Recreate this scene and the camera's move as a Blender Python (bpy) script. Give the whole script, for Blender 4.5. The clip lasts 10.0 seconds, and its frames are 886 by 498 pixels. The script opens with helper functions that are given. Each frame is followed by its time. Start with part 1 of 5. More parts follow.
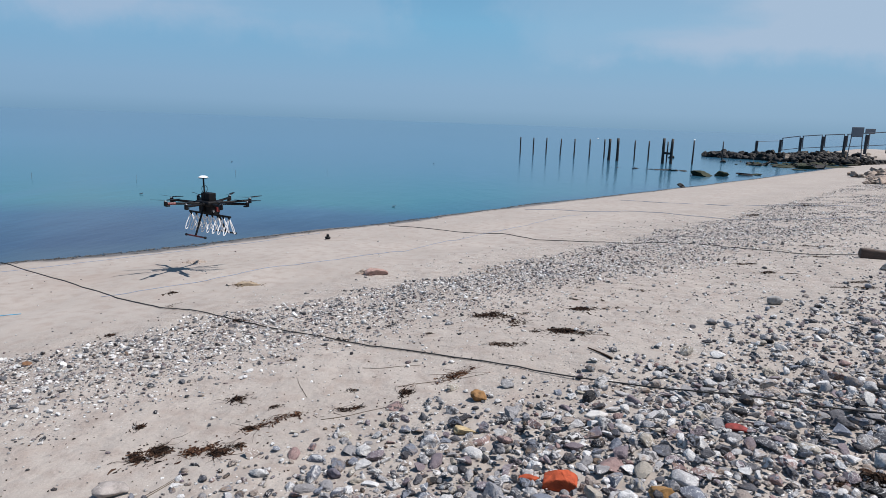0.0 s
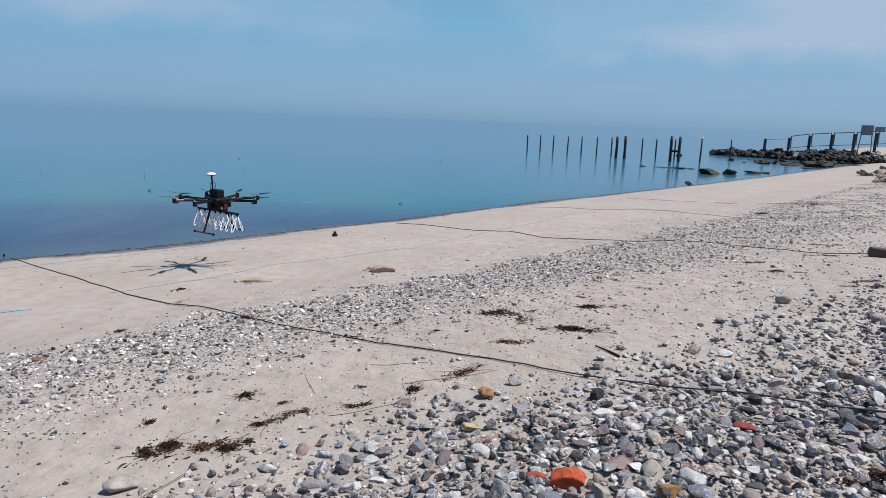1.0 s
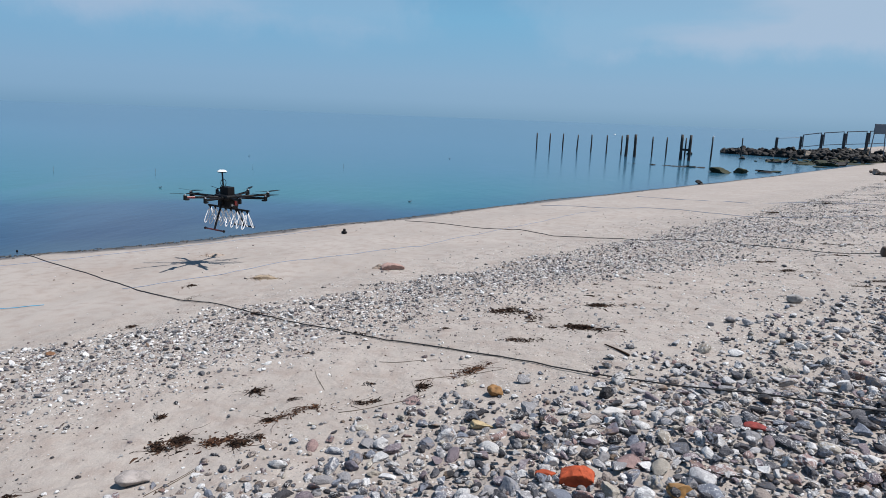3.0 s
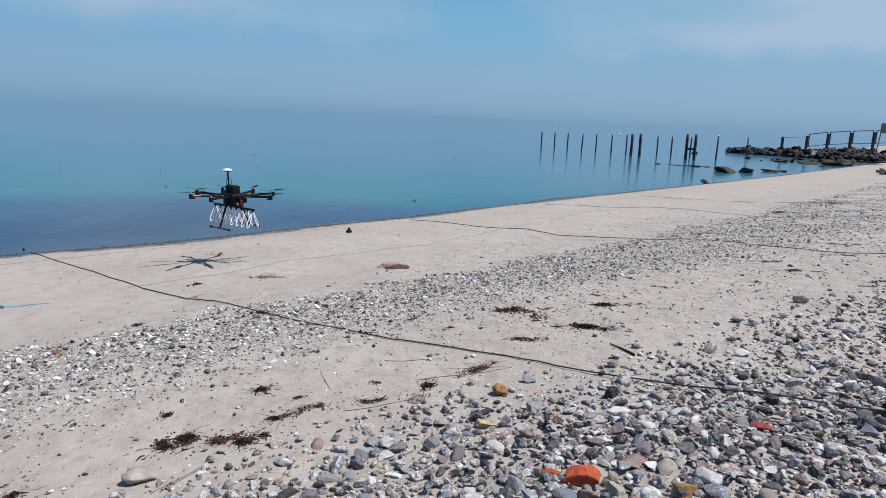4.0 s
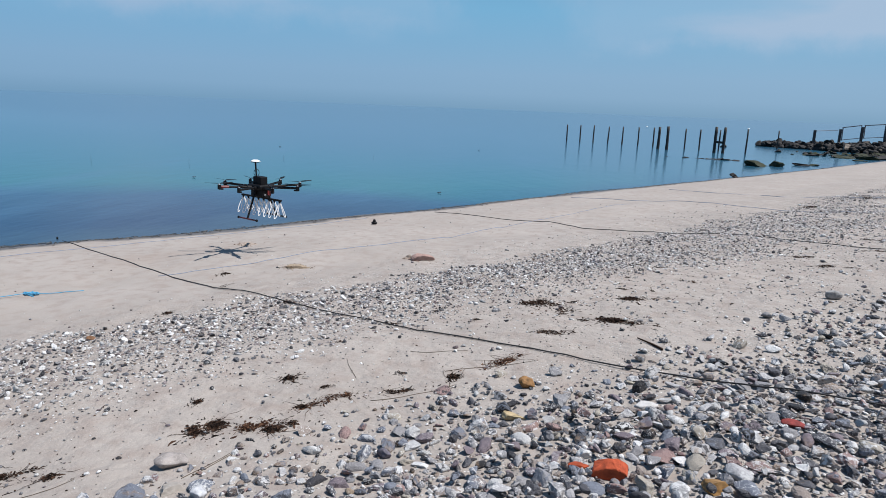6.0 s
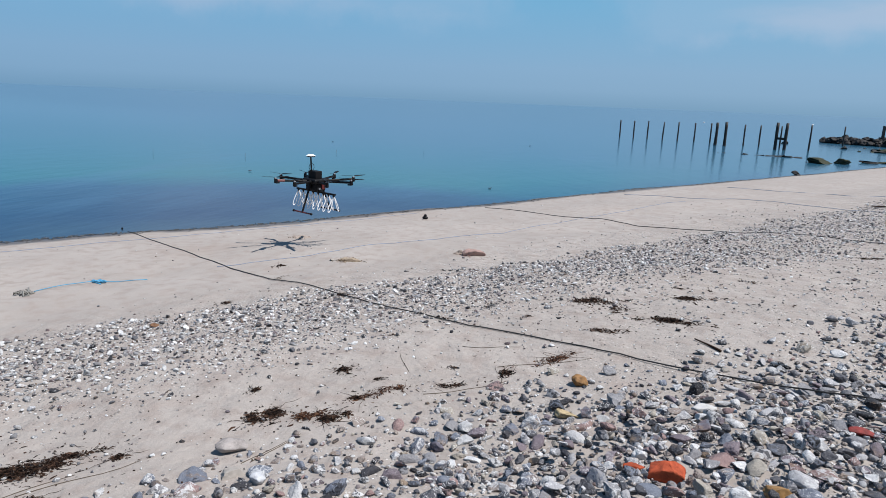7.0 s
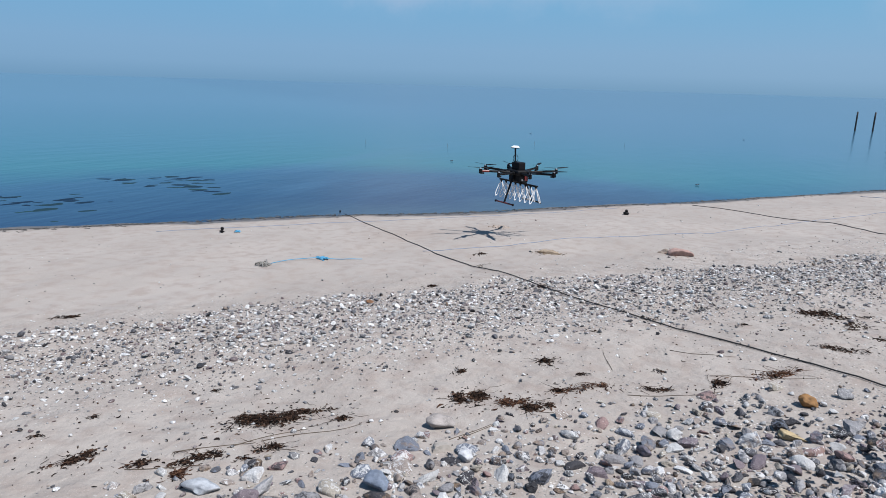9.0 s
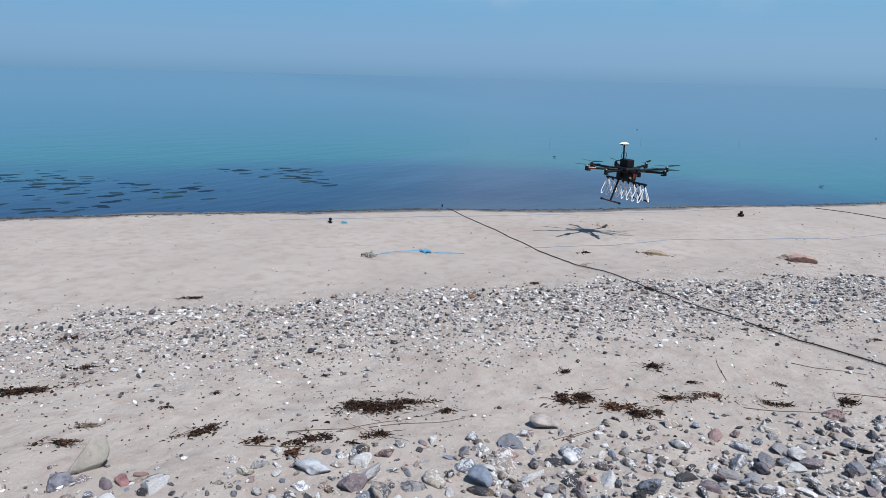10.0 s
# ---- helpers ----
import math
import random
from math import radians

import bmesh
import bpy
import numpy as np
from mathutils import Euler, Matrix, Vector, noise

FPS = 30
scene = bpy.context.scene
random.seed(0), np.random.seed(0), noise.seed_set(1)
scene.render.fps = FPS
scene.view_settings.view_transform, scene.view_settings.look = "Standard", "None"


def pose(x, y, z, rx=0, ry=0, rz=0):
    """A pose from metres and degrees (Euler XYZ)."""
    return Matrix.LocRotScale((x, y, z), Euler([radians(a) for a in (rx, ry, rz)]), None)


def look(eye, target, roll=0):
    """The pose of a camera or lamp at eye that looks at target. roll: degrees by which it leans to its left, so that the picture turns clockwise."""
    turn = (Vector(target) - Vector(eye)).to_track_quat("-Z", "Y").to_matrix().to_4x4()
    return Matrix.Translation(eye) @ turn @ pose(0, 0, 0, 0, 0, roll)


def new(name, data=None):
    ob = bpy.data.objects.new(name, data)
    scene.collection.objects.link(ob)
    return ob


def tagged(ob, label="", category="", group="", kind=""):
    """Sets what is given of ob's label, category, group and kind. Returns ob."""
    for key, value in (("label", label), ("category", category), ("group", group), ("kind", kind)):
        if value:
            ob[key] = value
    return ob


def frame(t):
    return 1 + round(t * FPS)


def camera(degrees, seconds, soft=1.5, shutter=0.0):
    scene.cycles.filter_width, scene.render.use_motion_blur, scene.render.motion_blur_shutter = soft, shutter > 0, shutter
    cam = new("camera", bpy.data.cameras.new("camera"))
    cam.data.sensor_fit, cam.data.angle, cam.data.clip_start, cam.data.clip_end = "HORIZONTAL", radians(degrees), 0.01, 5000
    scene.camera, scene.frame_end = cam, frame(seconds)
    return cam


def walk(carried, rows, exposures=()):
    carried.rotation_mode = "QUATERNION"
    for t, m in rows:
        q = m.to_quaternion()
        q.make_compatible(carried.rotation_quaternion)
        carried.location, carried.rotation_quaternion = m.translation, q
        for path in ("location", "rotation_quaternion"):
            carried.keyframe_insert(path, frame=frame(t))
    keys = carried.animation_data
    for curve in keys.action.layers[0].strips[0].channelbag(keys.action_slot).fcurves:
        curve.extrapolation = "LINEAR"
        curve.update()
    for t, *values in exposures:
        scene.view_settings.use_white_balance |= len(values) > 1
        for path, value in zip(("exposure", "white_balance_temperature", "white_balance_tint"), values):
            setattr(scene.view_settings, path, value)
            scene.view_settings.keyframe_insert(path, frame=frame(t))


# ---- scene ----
cam = camera(68.30, 10.0, soft=0.85)
# seconds, place, then pitch, roll and yaw in degrees
ROWS = [
    (0.0, 0.000, 0.000, 1.550, -10.99, -1.98, 0.00),
    (0.5, -0.005, -0.007, 1.553, -11.10, -2.00, 0.27),
    (1.0, -0.010, -0.006, 1.550, -11.23, -2.06, 0.58),
    (1.5, -0.013, -0.006, 1.551, -11.35, -2.15, 0.81),
    (2.0, -0.013, -0.004, 1.548, -11.35, -2.14, 0.97),
    (2.5, -0.015, -0.008, 1.549, -11.38, -2.15, 1.16),
    (4.0, -0.024, -0.011, 1.548, -11.53, -2.20, 1.77),
    (4.5, -0.030, -0.012, 1.547, -11.56, -2.21, 1.91),
    (5.0, -0.032, -0.006, 1.543, -11.67, -2.23, 2.18),
    (6.5, -0.064, -0.013, 1.539, -12.57, -2.28, 5.63),
    (7.0, -0.085, -0.018, 1.538, -12.82, -2.24, 8.19),
    (7.5, -0.114, -0.032, 1.539, -12.88, -2.19, 11.54),
    (8.0, -0.137, -0.046, 1.541, -13.16, -1.98, 15.50),
    (8.5, -0.169, -0.058, 1.543, -13.48, -1.69, 20.27),
    (9.0, -0.202, -0.064, 1.534, -14.08, -1.63, 24.96),
    (9.5, -0.230, -0.075, 1.531, -14.56, -1.49, 29.26),
    (10.0, -0.261, -0.091, 1.538, -14.76, -1.44, 33.63),
]
walk(cam, [(t, pose(x, y, z, 90 + pitch, roll, yaw)) for t, x, y, z, pitch, roll, yaw in ROWS], exposures=((0.0, -0.09, 6660, 11), (5.0, -0.09, 6540, 10), (7.5, -0.09, 6430, 10), (10.0, -0.08, 6340, 10)))

# ---- world, sun and exposure ----
SUN_AZ, SUN_EL = 97.0, 61.0      # degrees clockwise from +y, and above the horizon
scene.view_settings.exposure = 0.0

world = bpy.data.worlds.new("sky")
scene.world = world
world.use_nodes = True
wt = world.node_tree
wt.nodes.clear()


def wnode(kind, **sets):
    nd = wt.nodes.new(kind)
    for key, value in sets.items():
        setattr(nd, key, value)
    return nd


sky = wnode("ShaderNodeTexSky", sky_type="NISHITA", sun_disc=False, sun_elevation=radians(SUN_EL), sun_rotation=radians(SUN_AZ), air_density=1.2, dust_density=0.6, ozone_density=2.5)
sky_dim = wnode("ShaderNodeVectorMath", operation="SCALE")
sky_dim.inputs["Scale"].default_value = 0.10
wt.links.new(sky.outputs[0], sky_dim.inputs[0])
coord = wnode("ShaderNodeTexCoord")
split = wnode("ShaderNodeSeparateXYZ")
wt.links.new(coord.outputs["Generated"], split.inputs[0])
veil = wnode("ShaderNodeValToRGB")
veil.color_ramp.elements[0].position, veil.color_ramp.elements[0].color = 0.0, (0.180, 0.345, 0.523, 1)
veil.color_ramp.elements[1].position, veil.color_ramp.elements[1].color = 1.0, (0.04, 0.11, 0.26, 1)
for pos_, col_ in ((0.022, (0.222, 0.394, 0.590, 1)), (0.05, (0.232, 0.408, 0.612, 1)), (0.14, (0.175, 0.425, 0.655, 1)), (0.30, (0.11, 0.26, 0.48, 1))):
    e_ = veil.color_ramp.elements.new(pos_)
    e_.color = col_
wt.links.new(split.outputs["Z"], veil.inputs[0])
mix_sky = wnode("ShaderNodeMix", data_type="RGBA")
mix_sky.inputs["Factor"].default_value = 0.93
wt.links.new(sky_dim.outputs[0], mix_sky.inputs["A"])
wt.links.new(veil.outputs[0], mix_sky.inputs["B"])
# thin high cloud, laid out on a flat sheet overhead
lift = wnode("ShaderNodeMath", operation="ADD")
lift.inputs[1].default_value = 0.16
wt.links.new(split.outputs["Z"], lift.inputs[0])
inv = wnode("ShaderNodeMath", operation="DIVIDE")
inv.inputs[0].default_value = 1.0
wt.links.new(lift.outputs[0], inv.inputs[1])
sheet = wnode("ShaderNodeVectorMath", operation="SCALE")
wt.links.new(coord.outputs["Generated"], sheet.inputs[0])
wt.links.new(inv.outputs[0], sheet.inputs["Scale"])
cmap = wnode("ShaderNodeMapping")
cmap.inputs["Scale"].default_value = (0.55, 0.6, 0.2)
cmap.inputs["Rotation"].default_value = (0, 0, 0.5)
cmap.inputs["Location"].default_value = (3.1, 1.7, 0.0)
wt.links.new(sheet.outputs[0], cmap.inputs[0])
cnoise = wnode("ShaderNodeTexNoise")
cnoise.inputs["Scale"].default_value, cnoise.inputs["Detail"].default_value, cnoise.inputs["Roughness"].default_value = 1.1, 6.0, 0.5
wt.links.new(cmap.outputs[0], cnoise.inputs["Vector"])
cramp = wnode("ShaderNodeMapRange", interpolation_type="SMOOTHSTEP")
cramp.inputs["From Min"].default_value, cramp.inputs["From Max"].default_value = 0.42, 0.62
cramp.inputs["To Min"].default_value, cramp.inputs["To Max"].default_value = 0.35, 1.0
wt.links.new(cnoise.outputs["Fac"], cramp.inputs["Value"])
mix_cloud = wnode("ShaderNodeMix", data_type="RGBA")
mix_cloud.inputs["B"].default_value = (0.355, 0.492, 0.665, 1)
fade = wnode("ShaderNodeMapRange", interpolation_type="SMOOTHSTEP")
fade.inputs["From Min"].default_value, fade.inputs["From Max"].default_value = 0.02, 0.13
wt.links.new(split.outputs["Z"], fade.inputs["Value"])
# two banks of thin cloud with a clear gap between them: bearing from +y, with uneven edges
bearing = wnode("ShaderNodeMath", operation="ARCTAN2")
wt.links.new(split.outputs["X"], bearing.inputs[0])
wt.links.new(split.outputs["Y"], bearing.inputs[1])
edge_noise = wnode("ShaderNodeTexNoise")
edge_noise.inputs["Scale"].default_value, edge_noise.inputs["Detail"].default_value, edge_noise.inputs["Roughness"].default_value = 9.0, 5.0, 0.6
wt.links.new(coord.outputs["Generated"], edge_noise.inputs["Vector"])


def wmath(op, a, b):
    nd = wnode("ShaderNodeMath", operation=op)
    for sock, val in zip(nd.inputs, (a, b)):
        if hasattr(val, "is_linked"):
            wt.links.new(val, sock)
        else:
            sock.default_value = val
    return nd.outputs[0]


def wstep(value, lo, hi):
    """0 to 1 as the value goes from lo to hi; lo may be the larger."""
    nd = wnode("ShaderNodeMapRange", interpolation_type="SMOOTHSTEP")
    flip = lo > hi
    nd.inputs["From Min"].default_value, nd.inputs["From Max"].default_value = min(lo, hi), max(lo, hi)
    nd.inputs["To Min"].default_value, nd.inputs["To Max"].default_value = (1, 0) if flip else (0, 1)
    wt.links.new(value, nd.inputs["Value"])
    return nd.outputs[0]


ragged = wmath("MULTIPLY", wmath("SUBTRACT", edge_noise.outputs["Fac"], 0.5), 0.28)
side_ = wmath("ADD", bearing.outputs[0], ragged)
high_ = wmath("ADD", split.outputs["Z"], wmath("MULTIPLY", ragged, 0.35))
bank_w = wmath("MULTIPLY", wstep(side_, -0.75, -0.45), wmath("MULTIPLY", wstep(side_, 0.0, -0.09), wstep(high_, 0.085, 0.15)))
bank_e = wmath("MULTIPLY", wstep(side_, 0.07, 0.20), wstep(high_, 0.075, 0.115))
banks = wmath("MULTIPLY", wmath("MAXIMUM", bank_w, bank_e), wstep(high_, 0.50, 0.26))
cloud_fac = wnode("ShaderNodeMath", operation="MULTIPLY")
wt.links.new(wmath("MULTIPLY", cramp.outputs[0], wmath("ADD", wmath("MULTIPLY", banks, 1.05), 0.05)), cloud_fac.inputs[0])
wt.links.new(fade.outputs[0], cloud_fac.inputs[1])
wt.links.new(cloud_fac.outputs[0], mix_cloud.inputs["Factor"])
wt.links.new(mix_sky.outputs["Result"], mix_cloud.inputs["A"])
back = wnode("ShaderNodeBackground")
toward = wnode("ShaderNodeVectorMath", operation="DOT_PRODUCT")
toward.inputs[1].default_value = (math.sin(radians(SUN_AZ)), math.cos(radians(SUN_AZ)), 0)
wt.links.new(coord.outputs["Generated"], toward.inputs[0])
scatter = wnode("ShaderNodeMapRange")
scatter.inputs["From Min"].default_value, scatter.inputs["From Max"].default_value = -1.0, 0.3
wt.links.new(toward.outputs["Value"], scatter.inputs["Value"])
side_tint = wnode("ShaderNodeMix", data_type="RGBA")
side_tint.inputs["A"].default_value, side_tint.inputs["B"].default_value = (0.90, 0.985, 1.045, 1), (1.12, 1.105, 1.09, 1)
wt.links.new(scatter.outputs[0], side_tint.inputs["Factor"])
tinted_sky = wnode("ShaderNodeMix", data_type="RGBA", blend_type="MULTIPLY")
tinted_sky.inputs["Factor"].default_value = 1.0
wt.links.new(mix_cloud.outputs["Result"], tinted_sky.inputs["A"])
wt.links.new(side_tint.outputs["Result"], tinted_sky.inputs["B"])
wt.links.new(tinted_sky.outputs["Result"], back.inputs[0])
wout = wnode("ShaderNodeOutputWorld")
wt.links.new(back.outputs[0], wout.inputs[0])

sun_dir = Vector((math.sin(radians(SUN_AZ)) * math.cos(radians(SUN_EL)), math.cos(radians(SUN_AZ)) * math.cos(radians(SUN_EL)), math.sin(radians(SUN_EL))))
sun = new("sun", bpy.data.lights.new("sun", "SUN"))
sun.data.energy, sun.data.angle, sun.data.color = 6.45, radians(0.6), (0.985, 0.965, 0.952)
sun.matrix_world = look(sun_dir * 50, (0, 0, 0))

# ---- plan ----
SEAWARD = np.array((-0.7507, 0.6606))      # across the beach, towards the water
ALONG = np.array((0.6606, 0.7507))         # along the beach
SEA_Z = -0.58
rng = np.random.default_rng(7)
WAVES = [(rng.uniform(0, 6.28), rng.uniform(0, 6.28), k, amp) for k, amp in ((0.9, 0.012), (1.7, 0.010), (3.1, 0.007), (5.3, 0.005), (9.0, 0.003), (15.0, 0.002), (24.0, 0.0015)) for _ in (0, 1)]


def wv(x, y):
    """Metres across (seaward) and along the beach."""
    return x * SEAWARD[0] + y * SEAWARD[1], x * ALONG[0] + y * ALONG[1]


def xy(w, v):
    return w * SEAWARD[0] + v * ALONG[0], w * SEAWARD[1] + v * ALONG[1]


def bay(v):
    """How far the water's edge bends into the beach."""
    return np.interp(v, (2.2, 3.5, 5, 8, 11, 13, 15, 17.5, 20, 28, 40), (0, 0.2, 0.36, 0.42, 0.45, 0.36, 0.22, 0.36, 0.42, 0.5, 0.5))


def ground_z(x, y):
    """Height of the beach; the water's edge lies where it crosses SEA_Z."""
    x, y = np.asarray(x, float), np.asarray(y, float)
    w, v = wv(x, y)
    cross = w + 0.022 * np.clip(v - 3, -15, 30)
    low = np.clip((w - 8.0) / 1.8, 0, 1)
    cross = cross + bay(v) * low * low * (3 - 2 * low)
    z = -0.0613 * np.clip(cross - 1, 0, 60) + 0.10 * np.clip(-3.0 - w, 0, 30)
    near = 1 / (1 + (np.hypot(x, y) / 40) ** 4)
    edge = np.clip((10.0 - cross) / 3.0, 0.25, 1)
    for a, b, k, amp in WAVES:
        z = z + near * edge * amp * np.sin(k * (x * math.cos(a) + y * math.sin(a)) + b)
    return z


# ---- materials ----
class Mat:
    """A node material with short calls."""

    def __init__(self, name, rough=0.7, metal=0.0, spec=0.5):
        self.m = bpy.data.materials.new(name)
        self.m.use_nodes = True
        self.t = self.m.node_tree
        self.b = self.t.nodes["Principled BSDF"]
        self.b.inputs["Roughness"].default_value, self.b.inputs["Metallic"].default_value = rough, metal
        self.b.inputs["Specular IOR Level"].default_value = spec
        self.geo = self.t.nodes.new("ShaderNodeNewGeometry")

    def link(self, a, b):
        self.t.links.new(a, b)

    def put(self, socket, value):
        if hasattr(value, "is_linked"):
            self.link(value, socket)
        else:
            socket.default_value = value

    def noise(self, scale, detail=4, rough=0.55, vec=None, dist=0.0):
        nd = self.t.nodes.new("ShaderNodeTexNoise")
        nd.inputs["Scale"].default_value, nd.inputs["Detail"].default_value, nd.inputs["Roughness"].default_value, nd.inputs["Distortion"].default_value = scale, detail, rough, dist
        self.link(vec or self.geo.outputs["Position"], nd.inputs["Vector"])
        return nd.outputs["Fac"]

    def voronoi(self, scale, out="Distance", vec=None):
        nd = self.t.nodes.new("ShaderNodeTexVoronoi")
        nd.inputs["Scale"].default_value = scale
        self.link(vec or self.geo.outputs["Position"], nd.inputs["Vector"])
        return nd.outputs[out]

    def stretch(self, scale, turn=0.0):
        nd = self.t.nodes.new("ShaderNodeMapping")
        nd.inputs["Scale"].default_value, nd.inputs["Rotation"].default_value = scale, (0, 0, turn)
        self.link(self.geo.outputs["Position"], nd.inputs["Vector"])
        return nd.outputs[0]

    def offset(self, amount):
        nd = self.t.nodes.new("ShaderNodeVectorMath")
        nd.operation = "ADD"
        self.link(self.geo.outputs["Position"], nd.inputs[0])
        self.link(amount, nd.inputs[1])
        return nd.outputs[0]

    def span(self, fac, lo, hi, a=0.0, b=1.0, smooth=True):
        nd = self.t.nodes.new("ShaderNodeMapRange")
        nd.interpolation_type = "SMOOTHSTEP" if smooth else "LINEAR"
        nd.inputs["From Min"].default_value, nd.inputs["From Max"].default_value = lo, hi
        nd.inputs["To Min"].default_value, nd.inputs["To Max"].default_value = a, b
        self.link(fac, nd.inputs["Value"])
        return nd.outputs[0]

    def maths(self, op, a, b=0.0):
        nd = self.t.nodes.new("ShaderNodeMath")
        nd.operation = op
        self.put(nd.inputs[0], a)
        self.put(nd.inputs[1], b)
        return nd.outputs[0]

    def dot(self, vector):
        nd = self.t.nodes.new("ShaderNodeVectorMath")
        nd.operation = "DOT_PRODUCT"
        self.link(self.geo.outputs["Position"], nd.inputs[0])
        nd.inputs[1].default_value = vector
        return nd.outputs["Value"]

    def mix(self, fac, a, b, blend="MIX"):
        nd = self.t.nodes.new("ShaderNodeMix")
        nd.data_type, nd.blend_type = "RGBA", blend
        self.put(nd.inputs["Factor"], fac)
        self.put(nd.inputs["A"], (*a, 1) if isinstance(a, tuple) else a)
        self.put(nd.inputs["B"], (*b, 1) if isinstance(b, tuple) else b)
        return nd.outputs["Result"]

    def ramp(self, fac, stops, constant=False):
        nd = self.t.nodes.new("ShaderNodeValToRGB")
        cr = nd.color_ramp
        cr.interpolation = "CONSTANT" if constant else "LINEAR"
        while len(cr.elements) < len(stops):
            cr.elements.new(0.5)
        for el, (p, c) in zip(cr.elements, stops):
            el.position, el.color = p, (*c, 1)
        self.link(fac, nd.inputs[0])
        return nd.outputs[0]

    def color(self, value):
        self.put(self.b.inputs["Base Color"], (*value, 1) if isinstance(value, tuple) else value)
        return self

    def bump(self, height, strength=0.4, distance=0.01):
        nd = self.t.nodes.new("ShaderNodeBump")
        nd.inputs["Strength"].default_value, nd.inputs["Distance"].default_value = strength, distance
        self.link(height, nd.inputs["Height"])
        self.link(nd.outputs[0], self.b.inputs["Normal"])
        return self


def plain(name, rgb, rough=0.6, metal=0.0, vary=0.15, scale=30, grain=0.2, dist=0.003, spec=0.5):
    """A surface of one colour with some wear and grain."""
    k = Mat(name, rough, metal, spec)
    low = tuple(c * (1 - vary) for c in rgb)
    high = tuple(min(1, c * (1 + vary)) for c in rgb)
    k.color(k.mix(k.noise(scale, 5), low, high))
    if grain:
        k.bump(k.noise(scale * 5, 4), grain, dist)
    return k.m


def sand_material():
    k = Mat("sand", 0.9, spec=0.25)
    base = k.mix(k.span(k.noise(0.9, 5), 0.3, 0.7), (0.305, 0.270, 0.241), (0.351, 0.313, 0.281))
    base = k.mix(k.span(k.noise(7, 4), 0.42, 0.72), base, (0.283, 0.238, 0.209))
    base = k.mix(k.span(k.noise(260, 3, 0.7), 0.55, 0.75, 0, 0.5), base, (0.19, 0.155, 0.13))
    base = k.mix(k.span(k.noise(190, 2, 0.6), 0.62, 0.72, 0, 0.6), base, (0.50, 0.45, 0.41))
    across = k.dot((*SEAWARD, 0))
    # fine grit and shell bits, thicker along the two stony strips
    strip = k.maths("MULTIPLY", k.span(across, 3.4, 4.3), k.span(across, 5.9, 5.0))
    shore = k.span(across, 3.0, 1.8)
    grit = k.maths("ADD", k.maths("MAXIMUM", strip, shore), 0.12)
    dots = k.voronoi(62, "Distance")
    hue = k.voronoi(62, "Color")
    patch = k.span(k.noise(5.0, 4), 0.38, 0.6)
    fleck = k.maths("MULTIPLY", k.maths("MULTIPLY", k.span(dots, 0.42, 0.25), grit), patch)
    grey = k.ramp(hue, ((0.0, (0.09, 0.085, 0.085)), (0.35, (0.22, 0.21, 0.2)), (0.6, (0.36, 0.34, 0.32)), (0.8, (0.62, 0.6, 0.57))), True)
    base = k.mix(fleck, base, grey)
    # brownish stains on the smooth lower beach
    stain = k.maths("MULTIPLY", k.span(k.noise(0.45, 5, 0.6), 0.50, 0.68, 0, 0.6), k.span(across, 6.6, 8.6))
    base = k.mix(stain, base, (0.262, 0.212, 0.180))
    # damp sand along the water
    low = k.dot((0, 0, -1))
    damp = k.maths("MULTIPLY", k.span(k.maths("ADD", low, k.maths("MULTIPLY", k.noise(0.9, 4), 0.03)), 0.571, 0.587), 0.85)
    base = k.mix(damp, base, (0.075, 0.068, 0.065))
    k.color(base)
    k.put(k.b.inputs["Roughness"], k.span(damp, 0, 1, 0.92, 0.45))
    h = k.maths("ADD", k.maths("MULTIPLY", k.noise(14, 5, 0.6), 1.0), k.maths("MULTIPLY", k.noise(120, 3, 0.7), 0.25))
    h = k.maths("ADD", h, k.maths("MULTIPLY", k.noise(4.5, 3, 0.5), 2.8))
    h = k.maths("MULTIPLY", h, k.span(across, 5.3, 6.2, 1.0, 0.06))
    k.bump(h, 0.55, 0.035)
    return k.m


def water_material():
    k = Mat("sea_water", 0.15, spec=0.28)
    k.b.inputs["IOR"].default_value = 1.333
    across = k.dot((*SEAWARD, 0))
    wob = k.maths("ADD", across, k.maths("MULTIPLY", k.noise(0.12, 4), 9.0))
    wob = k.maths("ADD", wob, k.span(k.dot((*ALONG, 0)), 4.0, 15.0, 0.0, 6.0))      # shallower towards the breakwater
    # tone by distance out; the last stops are paler, painting in the distance haze
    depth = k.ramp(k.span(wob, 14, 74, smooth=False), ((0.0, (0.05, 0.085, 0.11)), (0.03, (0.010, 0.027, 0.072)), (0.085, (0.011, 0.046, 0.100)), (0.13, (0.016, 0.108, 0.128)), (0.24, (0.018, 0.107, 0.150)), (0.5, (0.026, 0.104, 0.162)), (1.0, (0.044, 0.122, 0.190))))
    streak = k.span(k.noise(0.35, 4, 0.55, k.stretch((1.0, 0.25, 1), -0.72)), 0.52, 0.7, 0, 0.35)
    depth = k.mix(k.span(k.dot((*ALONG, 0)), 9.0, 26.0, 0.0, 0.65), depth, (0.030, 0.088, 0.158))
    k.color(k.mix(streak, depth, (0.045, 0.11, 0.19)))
    ripple = k.maths("ADD", k.noise(0.9, 3, 0.5, k.stretch((2.2, 0.8, 1), -0.85)), k.maths("MULTIPLY", k.noise(3.5, 2, 0.5, k.stretch((1.6, 0.7, 1), -0.7)), 0.22))
    k.bump(ripple, 0.095, 0.12)
    return k.m


